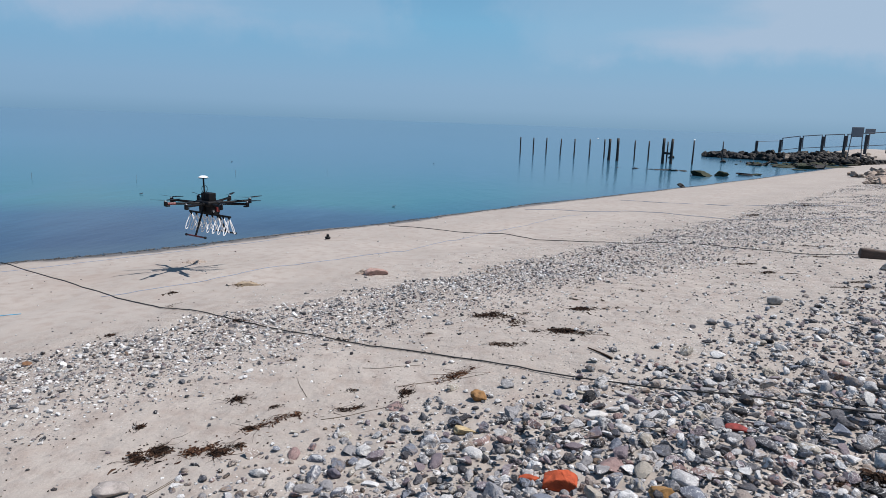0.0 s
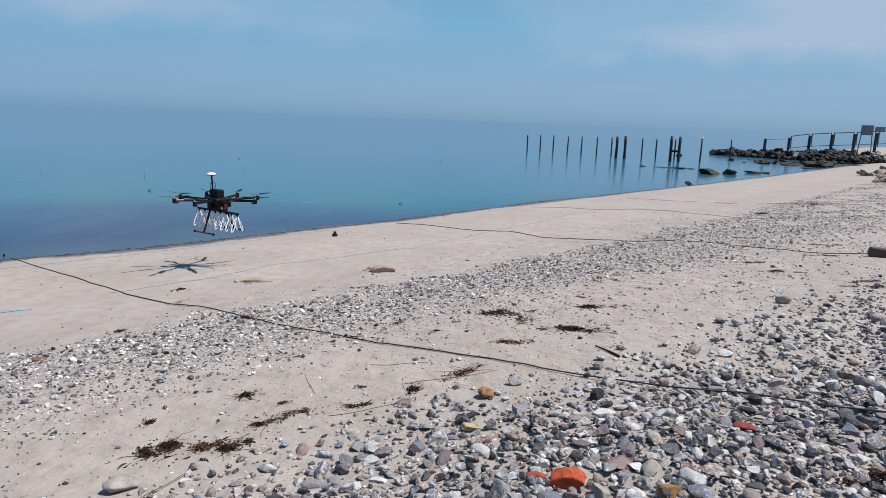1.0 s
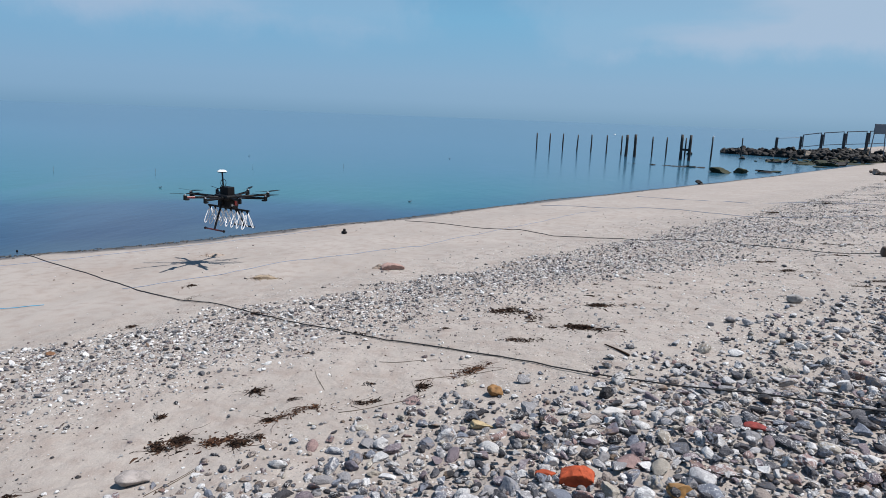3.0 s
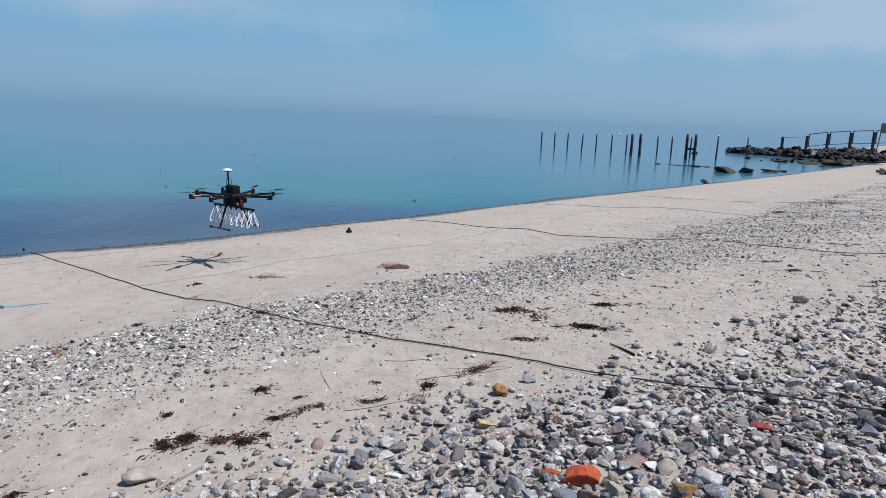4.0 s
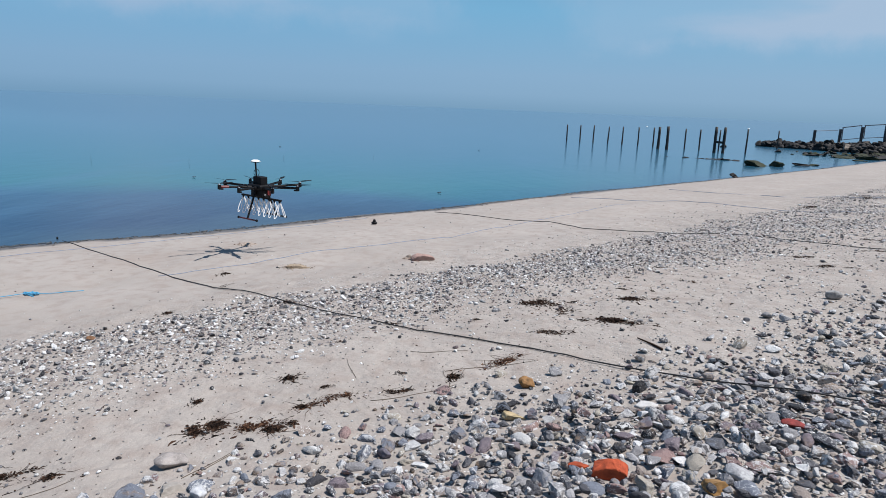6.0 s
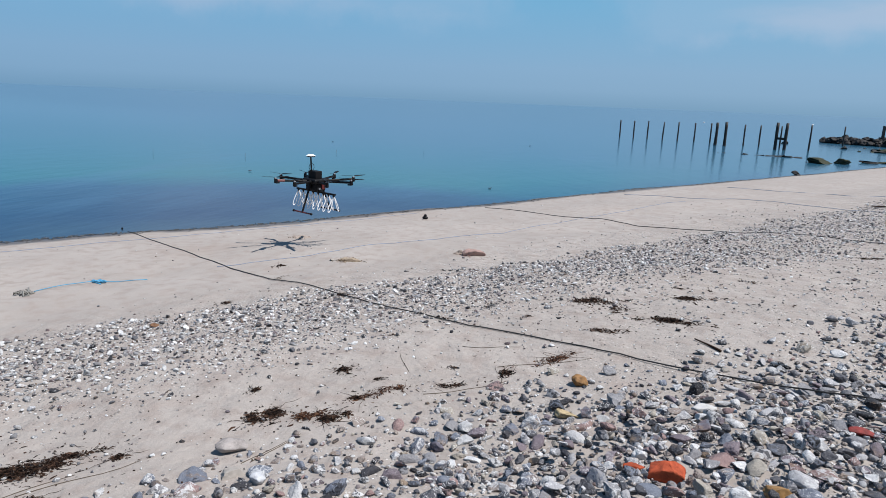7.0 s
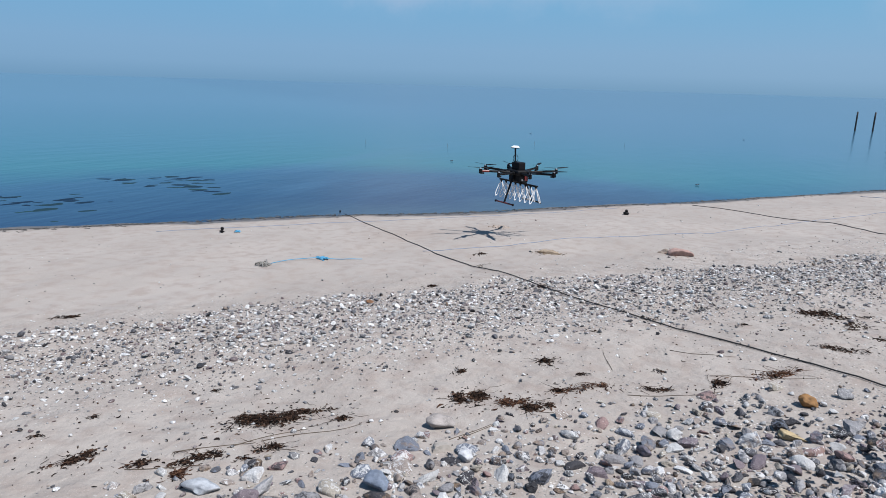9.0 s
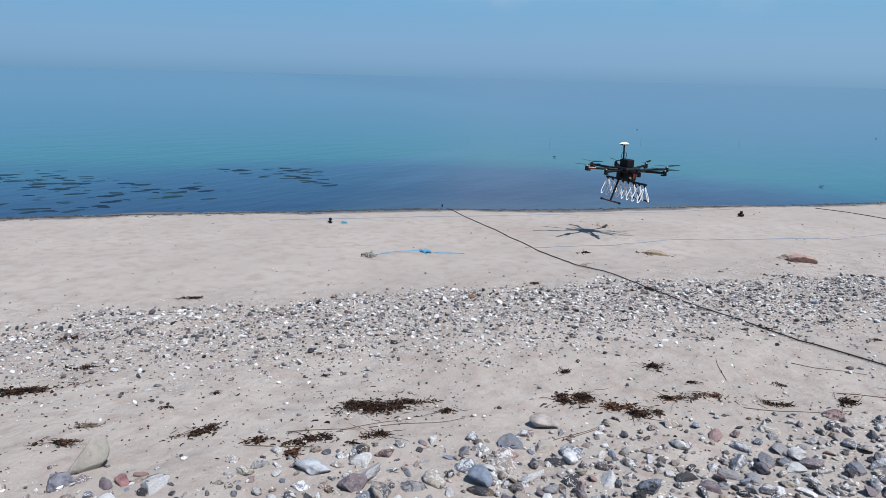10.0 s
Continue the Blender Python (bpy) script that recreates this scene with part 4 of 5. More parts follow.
TAN = plain("tan_weed", (0.33, 0.255, 0.18), 0.9, 0, 0.35, 25, 0.8, 0.02)
PINK = plain("pink_weed", (0.36, 0.235, 0.20), 0.9, 0, 0.35, 25, 0.8, 0.02)
mound(-2.12, 7.09, 0.28, 0.24, 0.055, 20, TAN, "low tan heap of dried weed on smooth sand", 5)
mound(-2.28, 7.06, 0.16, 0.12, 0.02, 20, SAND, "low trail of blown sand beside the tan heap", 6)
mound(-0.76, 7.74, 0.26, 0.24, 0.08, 20, PINK, "low pinkish heap of dried weed on smooth sand", 7)
mound(-0.93, 7.76, 0.17, 0.15, 0.05, 30, plain("brown_weed", (0.24, 0.19, 0.155), 0.9, 0, 0.35, 25, 0.8, 0.02), "brown heap of dried weed beside the pinkish one", 8)
mound(-3.33, 8.75, 0.28, 0.3, 0.02, 30, plain("pale_weed", (0.36, 0.29, 0.24), 0.9, 0, 0.3, 25, 0.8, 0.02), "flat pale weed patch on sand", 9)

mound(35.2, 54.6, 10.0, 6.0, 0.95, 30, SAND, "low sand bank behind the stones of the breakwater", 11)
seaweed(-2.12, 7.09, 0.30, 0.26, 20, 81, weed_material("tan_strands", (0.16, 0.11, 0.07), (0.42, 0.34, 0.25)), count=150, lift=0.05, thick=0.004, label="tan strands of dried weed on the low heap")
seaweed(-0.80, 7.74, 0.30, 0.26, 20, 82, weed_material("pink_strands", (0.15, 0.085, 0.07), (0.42, 0.27, 0.23)), count=170, lift=0.06, thick=0.004, label="pinkish strands of dried weed on the low heap")
seaweed(-3.33, 8.75, 0.32, 0.28, 30, 83, weed_material("pale_strands", (0.20, 0.15, 0.115), (0.40, 0.32, 0.26)), count=70, lift=0.02, thick=0.004, label="pale strands of dried weed lying flat on sand")

# ---- ropes ----
def rope(name, ends, radius, material, label, seed, sag=0.0, wander=0.02, step=0.12, lift=0.0, category="rope"):
    """A rope over the sand through a few places, slightly wandering. lift: how high it spans at each place."""
    r = np.random.default_rng(seed)
    P = np.array([e[:2] for e in ends], float)
    L = np.array([e[2] if len(e) > 2 else 0.0 for e in ends], float)
    d = np.concatenate([[0], np.cumsum(np.linalg.norm(np.diff(P, axis=0), axis=1))])
    s = np.linspace(0, d[-1], max(12, int(d[-1] / step)))
    px_, py_, up = np.interp(s, d, P[:, 0]), np.interp(s, d, P[:, 1]), np.interp(s, d, L)
    ph = r.uniform(0, 6.28, 4)
    px_ = px_ + wander * (np.sin(1.9 * s + ph[0]) + 0.5 * np.sin(4.7 * s + ph[1]))
    py_ = py_ + wander * (np.sin(2.3 * s + ph[2]) + 0.5 * np.sin(5.1 * s + ph[3]))
    z = ground_z(px_, py_) + radius * 1.05 + up
    v, f = sweep(np.stack([px_, py_, z], 1), radius, 7)
    c = np.array((P[0][0], P[0][1], float(ground_z(*P[0]))))
    ob = mesh_object(name, v - c, f, material)
    ob.location = c
    return tagged(ob, label, category)


rope("rope", ((-6.35, 9.1), (-5.80, 8.67), (-4.60, 7.64), (-3.47, 6.70), (-2.58, 6.03, 0.004), (-1.72, 5.475, 0.006), (-0.73, 4.925, 0.004), (-0.04, 4.535, 0.003), (0.30, 4.355, 0.003), (0.74, 4.145, 0.006), (1.28, 3.86, 0.025), (2.03, 3.50, 0.045), (3.1, 3.07, 0.05)), 0.0050, ROPE, "long black rope stretched across the beach to the water", 1, wander=0.002)
rope("rope", ((-1.03, 13.03), (-0.44, 12.59), (0.11, 12.10), (1.11, 11.45), (1.61, 10.75), (2.39, 10.43), (3.23, 10.19), (3.85, 9.97), (4.30, 9.59), (4.87, 9.08), (5.15, 8.87), (5.71, 8.65)), 0.0052, ROPE, "black rope lying across the beach further along", 2, wander=0.008)
rope("rope", ((2.11, 16.29), (3.03, 15.89), (3.47, 15.41), (4.38, 15.32), (4.73, 14.74), (5.10, 14.33), (6.05, 13.65), (7.07, 13.35), (7.62, 13.30), (8.45, 13.34), (8.77, 13.00)), 0.0048, THIN_LINE, "thin dark line lying across the beach", 3, wander=0.01)
rope("rope", ((5.16, 18.70), (6.29, 17.77), (7.64, 16.38), (9.08, 15.92), (10.58, 15.77)), 0.0055, THIN_LINE, "thin dark line far along the beach", 4, wander=0.01)
rope("cord", ((-3.5, 6.62), (-2.55, 7.5), (-1.4, 8.75), (-0.1, 10.35), (1.3, 12.2), (3.2, 14.6)), 0.0032, THIN_LINE, "thin blue-grey cord lying along the sand", 5, wander=0.012)
rope("cord", ((-7.4, 6.2), (-5.6, 8.15), (-3.8, 10.1), (-2.2, 11.9)), 0.003, THIN_LINE, "thin grey cord lying near the water's edge", 6, wander=0.02)
rope("blue_cord", ((-4.66, 5.30), (-4.55, 5.52, 0.01), (-4.33, 5.75, 0.02), (-4.15, 5.9), (-3.98, 6.03)), 0.0038, BLUE_ROPE, "frayed blue rope lying on smooth sand", 7, wander=0.012, step=0.05)


def knot(x, y, size, seed, material, label, turns_=26):
    """A tangle of cord."""
    r = np.random.default_rng(seed)
    pts = []
    p = np.zeros(3)
    for i in range(turns_):
        p = 0.55 * p + r.normal(0, 0.6, 3) * np.array((size, size, size * 0.35))
        pts.append((p[0], p[1], abs(p[2]) * 0.8 + 0.008))
    v, f = sweep(pts, 0.007, 6)
    ob = mesh_object("knot", v, f, material)
    ob.location = (x, y, float(ground_z(x, y)))
    return tagged(ob, label, "rope knot")


knot(-4.33, 5.77, 0.05, 3, BLUE_ROPE, "tangled blue rope knot on sand")
knot(-4.70, 5.22, 0.07, 4, plain("grey_net", (0.20, 0.19, 0.17), 0.8, 0, 0.4, 60, 0.3), "tangle of grey netting on sand", 40)
knot(-6.34, 6.66, 0.035, 5, BLUE_ROPE, "small blue rope knot near the water", 18)
seaweed(-1.74, 5.49, 0.16, 0.07, BEACH - 60, 61, count=70, label="seaweed caught on the black rope", lift=0.05)
seaweed(-0.75, 4.97, 0.12, 0.05, BEACH - 60, 62, count=50, label="seaweed scrap caught on the black rope", lift=0.04)


def peg(x, y, height, label):
    bm = rod((0, 0, -0.03), (0.01, 0.005, height), 0.016, 0.011, 8)
    rod((-0.03, 0, height * 0.35), (0.035, 0.01, height * 0.35), 0.012, None, 8, bm)
    bmesh.ops.create_icosphere(bm, subdivisions=2, radius=0.024, matrix=Matrix.Translation((0.01, 0.005, height)))
    ob = part("peg", bm, BLACK_PLASTIC, smooth=True)
    ob.location = (x, y, float(ground_z(x, y)))
    return tagged(ob, label, "peg")


peg(-6.52, 6.53, 0.06, "small black peg stuck in the sand")
peg(-6.28, 9.02, 0.04, "small dark peg holding the rope at the water's edge").scale = (0.6, 0.6, 0.8)


def black_marker(x, y):
    bm = bmesh.new()
    bmesh.ops.create_icosphere(bm, subdivisions=3, radius=0.05, matrix=Matrix.Translation((0, 0, 0.025)) @ Matrix.Diagonal((1, 0.9, 0.55, 1)))
    bmesh.ops.create_icosphere(bm, subdivisions=3, radius=0.026, matrix=Matrix.Translation((0.0, 0, 0.065)))
    for p in bm.verts:
        p.co += noise.noise_vector(p.co * 40) * 0.006
    ob = part("sandbag", bm, BLACK_PLASTIC, smooth=True)
    ob.location = (x, y, float(ground_z(x, y)))
    return tagged(ob, "small black tied bag lying on the sand", "bag")


black_marker(-1.92, 11.1)

# driftwood block on the upper beach
bm_ = box((0.46, 0.16, 0.13), bevel=0.02)
bmesh.ops.subdivide_edges(bm_, edges=bm_.edges[:], cuts=3, use_grid_fill=True)
for p_ in bm_.verts:
    p_.co += noise.noise_vector(p_.co * 11) * 0.015
log_ = part("driftwood", bm_, plain("brown_wood", (0.075, 0.05, 0.038), 0.8, 0, 0.4, 12, 0.6, 0.02), smooth=True)
log_.matrix_world = pose(5.72, 8.30, float(ground_z(5.72, 8.30)) + 0.05, 0, 4, -20)
tagged(log_, "dark brown block of driftwood lying on sand", "driftwood")

# dark weed line washed up at the water's edge
V_, F_ = [], []
r_ = np.random.default_rng(77)
for i in range(3800):
    v = -9 + 45 * r_.random() ** 1.3
    w = 10.42 - 0.022 * np.clip(v - 3, -15, 30) - float(bay(v)) + r_.normal(0, 0.035) + 0.03 * math.sin(1.3 * v) - (0.25 * r_.random() if r_.random() < 0.12 else 0)
    ang = r_.normal(radians(BEACH), 0.5)
    ln = r_.uniform(0.02, 0.085)
    cx_, cy_ = xy(w, v)
    pts_ = []
    for q in (-0.5, 0.0, 0.5):
        ax_, ay_ = cx_ + q * ln * math.cos(ang), cy_ + q * ln * math.sin(ang) + 0.01 * (q == 0)
        pts_.append((ax_, ay_, max(float(ground_z(ax_, ay_)), SEA_Z) + 0.004))
    vv_, ff_ = sweep(pts_, r_.uniform(0.0015, 0.004), 4)
    b_ = len(V_)
    V_.extend(vv_.tolist())
    F_.extend([tuple(q + b_ for q in f) for f in ff_])
tagged(mesh_object("wrack_line", V_, F_, plain("wet_weed_line", (0.03, 0.03, 0.03), 0.6), smooth=False), "thin dark line of wet seaweed along the water's edge", "seaweed", kind="stuff")

# weed showing at the surface of the shallows
V_, F_ = [], []
base_pts, base_tri = ico(2)
for i in range(520):
    v = -9.5 + 10.5 * r_.random()
    w = 11.0 + 4.6 * r_.random() ** 0.9
    if math.sin(1.1 * v + 2 * math.sin(0.9 * w)) + r_.normal(0, 0.5) < 0.1:
        continue
    cx_, cy_ = xy(w, v)
    ln = r_.uniform(0.06, 0.28)
    m_ = pose(cx_, cy_, SEA_Z - 0.004, 0, 0, BEACH + r_.normal(0, 14)) @ Matrix.Diagonal((ln, ln * r_.uniform(0.35, 0.7), 0.006, 1))
    b_ = len(V_)
    V_.extend([tuple(m_ @ Vector(p * (1 + 0.35 * math.sin(2.3 * p[0] + i) * math.cos(2.1 * p[1] + 2 * i)))) for p in base_pts])
    F_.extend([tuple(int(q) + b_ for q in f) for f in base_tri])
tagged(mesh_object("floating_weed", V_, F_, weed_material("wet_weed", (0.008, 0.022, 0.044), (0.017, 0.044, 0.052))), "dark patches of seaweed showing in the shallows", "seaweed", kind="stuff")

# ---- old pier posts ----
def pier_post(x, y, top, radius, seed, label):
    r = np.random.default_rng(seed)
    n = 7
    t = np.linspace(0, 1, n)
    px_ = x + r.normal(0, 0.012) * t + 0.006 * np.sin(5 * t + seed)
    py_ = y + r.normal(0, 0.02) * t
    v, f = sweep(np.stack([px_, np.full(n, y) + (py_ - y), SEA_Z - 0.5 + t * (top - SEA_Z + 0.5)], 1) - np.array((x, y, 0)), radius, 9, taper=1 - 0.18 * t + 0.05 * np.sin(9 * t + seed))
    ob = mesh_object("pier_post", v, f, OLD_WOOD)
    ob.location = (x, y, 0)
    return tagged(ob, label, "post", "old pier posts in the sea")


for i, (x, y, top) in enumerate(((5.88, 49.65, 0.65), (6.84, 49.53, 0.65), (7.79, 49.39, 0.68), (8.73, 48.72, 0.65), (9.63, 48.04, 0.70), (10.58, 47.33, 0.71), (11.45, 46.61, 0.75), (13.31, 45.6, 0.77), (14.05, 44.85, 0.78), (15.19, 44.48, 0.79), (16.19, 42.52, 0.95), (21.91, 51.53, 0.82))):
    pier_post(x, y, top, 0.055, i, "thin dark weathered wooden post standing in calm sea")
for i, (x, y, top) in enumerate(((11.17, 44.11, 0.85), (11.57, 43.49, 0.91), (14.14, 42.19, 1.03), (14.62, 42.03, 1.02))):
    pier_post(x, y, top, 0.10, 30 + i, "thick dark weathered wooden post standing in calm sea")
beam_ = part("cross_beam", rod((14.14, 42.19, 0.10), (14.62, 42.03, 0.08), 0.07, None, 8), OLD_WOOD)
tagged(beam_, "dark wooden cross beam joining two thick posts", "beam")
for x, y, z in ((16.19, 42.52, 0.95), (11.0, 46.9, 0.74)):
    bm_ = bmesh.new()
    bmesh.ops.create_icosphere(bm_, subdivisions=2, radius=0.05, matrix=Matrix.Translation((0, 0, 0.04)) @ Matrix.Diagonal((1.5, 0.8, 0.7, 1)))
    cap_ = part("post_cap", bm_, WHITE_PLASTIC, smooth=True)
    cap_.location = (x, y, z)
    tagged(cap_, "small pale cap on top of a sea post", "cap")

# thin sticks and floats in the nearer sea
for x, y, h in ((-7.51, 23.88, 0.16), (-9.72, 20.84, 0.15), (-12.68, 20.26, 0.16), (-4.55, 26.04, 0.14)):
    ob = part("net_stake", rod((0, 0, -0.3), (0.02, 0.01, h), 0.007, 0.005, 6), plain("grey_stake", (0.16, 0.19, 0.21), 0.7))
    ob.location = (x, y, SEA_Z)
    tagged(ob, "thin grey stake standing in calm sea", "stake", "thin stakes in the sea")
for x, y in ((-9.64, 30.21), (-0.42, 34.1), (-7.86, 17.11), (-1.17, 16.3)):
    bm_ = bmesh.new()
    bmesh.ops.create_icosphere(bm_, subdivisions=2, radius=0.03, matrix=Matrix.Diagonal((1.5, 0.7, 0.4, 1)))
    bmesh.ops.create_icosphere(bm_, subdivisions=2, radius=0.010, matrix=Matrix.Translation((0.04, 0, 0.015)))
    ob = part("float", bm_, FLOAT_GREY, smooth=True)
    ob.location = (x, y, SEA_Z + 0.02)
    tagged(ob, "small dark float on calm sea", "float", "small floats in the sea")

# low dark bar of weed and stones off the beach
r_ = np.random.default_rng(9)
t_ = r_.random(60)
x_, y_ = 9.6 + 3.3 * t_ + r_.normal(0, 0.15, 60), 36.4 - 1.2 * t_ + r_.normal(0, 0.1, 60)

# ---- rocks and jetty ----
ROCK = tinted_stone("shore_rock", (0.10, 0.082, 0.066), 0.85, 0.3)
ROCK_PALE = tinted_stone("pale_rock", (0.26, 0.215, 0.175), 0.85, 0.4)
ROCK_LAND = tinted_stone("land_rock", (0.35, 0.275, 0.225), 0.85, 0.5)
ROCK_DARK = tinted_stone("dark_rock", (0.028, 0.025, 0.024), 0.8, 0.5)
ROCK_GREEN = tinted_stone("weedy_rock", (0.030, 0.034, 0.012), 0.8, 0.35)
rock_meshes = {}
SHAPES_ROCK = [pebble_shape(3, 200 + s, 9, 0.36, 0.25) for s in range(7)]
for shape_ in SHAPES_ROCK:
    for i, p in enumerate(shape_[0]):
        shape_[0][i] += np.array(noise.noise_vector(Vector(p) * 2.3)) * 0.16 + np.array(noise.noise_vector(Vector(p) * 6)) * 0.05
for mat in (ROCK, ROCK_PALE, ROCK_LAND, ROCK_DARK, ROCK_GREEN):
    for s in range(7):
        me = bpy.data.meshes.new("rock")
        me.from_pydata([tuple(p) for p in SHAPES_ROCK[s][0]], [], [tuple(int(q) for q in f) for f in SHAPES_ROCK[s][1]])
        me.polygons.foreach_set("use_smooth", [s % 3 == 0] * len(me.polygons))
        me.materials.append(mat)
        rock_meshes[mat.name, s] = me
rr = random.Random(21)


def rock(x, y, z, size, flat, mat, label, group):
    ob = new("rock", rock_meshes[mat.name, rr.randrange(7)])
    size *= 1.3
    ob.matrix_world = pose(x, y, z, rr.gauss(0, 6), rr.gauss(0, 6), rr.uniform(0, 360)) @ Matrix.Diagonal((size, size * rr.uniform(0.65, 0.95), size * flat, 1))
    return tagged(ob, label, "rock", group)


for x, y, s, f, mat in ((12.66, 32.0, 0.60, 0.46, ROCK_GREEN), (13.72, 32.2, 0.58, 0.36, ROCK_GREEN), (20.1, 47.0, 0.45, 0.45, ROCK_DARK), (21.1, 44.0, 0.55, 0.4, ROCK_GREEN), (9.2, 24.9, 0.26, 0.42, ROCK_DARK),
                        (15.6, 33.4, 0.45, 0.20, ROCK_DARK), (16.3, 34.0, 0.4, 0.18, ROCK_GREEN), (23.3, 42.0, 0.6, 0.4, ROCK_GREEN), (24.7, 42.9, 0.55, 0.42, ROCK_DARK), (17.9, 51.5, 0.3, 0.4, ROCK_DARK)):
    rock(x, y, SEA_Z + s * f * 0.25, s, f, mat, "large weed-covered boulder standing in the shallows", "boulders in the shallows")
for i in range(26):
    rock(float(x_[i]), float(y_[i]), SEA_Z - 0.02, rr.uniform(0.12, 0.3), 0.28, ROCK_DARK, "low dark stone breaking the water's surface", "stones of the low bar")
# the breakwater: a heap of boulders from its tip to the land
JETTY = ((22.7, 57.0), (24.2, 55.6), (26.0, 54.4), (27.6, 52.6), (30.0, 51.8), (33.5, 52.5), (38.0, 55.0))
jt = np.concatenate([[0], np.cumsum([math.dist(a, b) for a, b in zip(JETTY, JETTY[1:])])])
for i in range(180):
    s = rr.random() ** 0.9 * jt[-1] * (0.8 if rr.random() < 0.6 else 1)
    cx_, cy_ = np.interp(s, jt, [p[0] for p in JETTY]), np.interp(s, jt, [p[1] for p in JETTY])
    share = s / jt[-1]
    half = 0.5 + 2.2 * min(1, share * 1.8)
    off = rr.uniform(-half, half)
    size = rr.uniform(0.17, 0.42)
    z = SEA_Z + (0.12 + 0.72 * min(1, 0.35 + share * 1.2)) * (1 - (off / (half + 0.3)) ** 2) * rr.uniform(0.4, 1.0)
    side = off < -0.2 * half
    mat = ROCK_DARK if (share < 0.3 or off > 0.3 * half or rr.random() < 0.25) else (ROCK_PALE if side and rr.random() < 0.7 else ROCK)
    rock(float(cx_) + 0.35 * off, float(cy_) + off, z, size, rr.uniform(0.5, 0.8), mat, "rough dark boulder of the stone breakwater", "boulders of the breakwater")
t_ = np.random.default_rng(55).random((1500, 4))
s_ = t_[:, 0] ** 0.85 * jt[-1]
share_ = s_ / jt[-1]
half_ = 0.5 + 2.2 * np.minimum(1, share_ * 1.8)
off_ = (2 * t_[:, 1] - 1) * half_
bx_, by_ = np.interp(s_, jt, [p[0] for p in JETTY]) + 0.35 * off_, np.interp(s_, jt, [p[1] for p in JETTY]) + off_
lift_ = SEA_Z + (0.05 + 0.70 * np.minimum(1, 0.35 + share_ * 1.2)) * (1 - (off_ / (half_ + 0.3)) ** 2)
lift_ = SEA_Z - 0.12 + (lift_ - SEA_Z + 0.12) * t_[:, 3] ** 0.6
heap = stone_bulk("breakwater_rubble", bx_, by_, 0.14 + 0.22 * t_[:, 2], np.full(1500, 0.65), np.full(1500, 0.1), SHAPES_CRUDE, 71, ROCK_DARK, level=lift_)
tagged(heap, "dark wet rubble packed between the breakwater boulders", "stones", kind="stuff")
for i in range(55):
    t = rr.random()
    rock(20.5 + 8.5 * t + rr.gauss(0, 0.5), 44.8 + 4.5 * t + rr.gauss(0, 1.1), SEA_Z + 0.02, rr.uniform(0.12, 0.36), 0.4, ROCK_GREEN if rr.random() < 0.4 else ROCK_DARK, "low weedy stone lying in the shallows", "low stones by the breakwater")
for x, y, s in ((22.6, 42.8, 1.0), (24.4, 43.6, 1.2), (26.6, 44.9, 1.2), (22.0, 40.3, 0.8), (28.0, 49.2, 1.5), (25.6, 47.0, 1.3), (20.9, 44.2, 0.7), (23.6, 45.6, 1.0), (30.2, 48.8, 1.2)):
    rock(x, y, SEA_Z + 0.01, s, 0.07, ROCK_GREEN, "flat bank of dark brown weed in the shallows", "weed banks by the breakwater")
for i in range(60):     # boulders on the land where the beach ends
    t = rr.random()
    x, y = 16.6 + 6.5 * t + rr.gauss(0, 0.6) + 0.2, 25.0 + 9.0 * t + rr.gauss(0, 0.5)
    s = rr.uniform(0.18, 0.44)
    rock(x, y, float(ground_z(x, y)) + s * 0.2 + 0.9 * max(0, min(1, (x - 0.72 * y + 1.2) / 3)), s, rr.uniform(0.4, 0.65), ROCK_LAND if rr.random() < 0.75 else ROCK_PALE, "pale boulder heaped at the top of the beach", "boulders at the top of the beach")


# ---- fence and boards on the jetty ----
def fence_panel(ax, ay, atop, bx, by, btop, drop):
    """A steel frame between two posts: rails and uprights."""
    rail = Empty("panel", (ax, ay, atop - drop))
    rail.parent = fence
    d = Vector((bx - ax, by - ay, btop - atop))
    part("post", box((0.16, 0.16, drop + 0.5), (0, 0, (drop - 0.5) / 2 - 0.12), bevel=0.01), DARK_METAL, rail)
    part("top_rail", rod((0.10, 0, drop), (d.x * 0.95, d.y * 0.95, d.z + drop), 0.035, None, 8), GREY_METAL, rail)
    part("upright", rod((0.16 + 0.02, 0, 0.0), (0.16, 0, drop), 0.04, None, 8), GREY_METAL, rail)
    part("upright", rod((d.x * 0.94, d.y * 0.94, d.z), (d.x * 0.94, d.y * 0.94, d.z + drop), 0.03, None, 8), GREY_METAL, rail)
    part("bottom_rail", rod((0.10, 0, 0.03), (d.x * 0.95, d.y * 0.95, d.z + 0.03), 0.025, None, 8), GREY_METAL, rail)
    return rail


def Empty(name, at):
    ob = new(name)
    ob.location = at
    return ob


fence = Empty("fence", (0, 0, 0))
tagged(fence, "dark steel fence with posts and framed panels on the breakwater", "fence")
FENCE = ((27.75, 54.3, 1.22), (29.05, 53.65, 1.45), (30.40, 52.9, 1.60), (31.70, 52.12, 1.71), (32.90, 51.38, 1.85), (34.1, 50.59, 1.99), (35.3, 49.8, 2.1))
for a, b in zip(FENCE, FENCE[1:]):
    fence_panel(*a, *b, 1.0)
for x, y, top in ((25.76, 54.19, 0.95),):
    ob = part("fence_post", box((0.17, 0.17, 1.5), (0, 0, -0.75), bevel=0.015), DARK_METAL)
    ob.location = (x, y, top)
    tagged(ob, "dark fence post standing on the breakwater", "post")
tagged(part("handrail", rod((25.76, 54.19, 0.88), (27.6, 54.35, 1.0), 0.02, None, 6), GREY_METAL), "thin steel rail between fence posts", "rail")


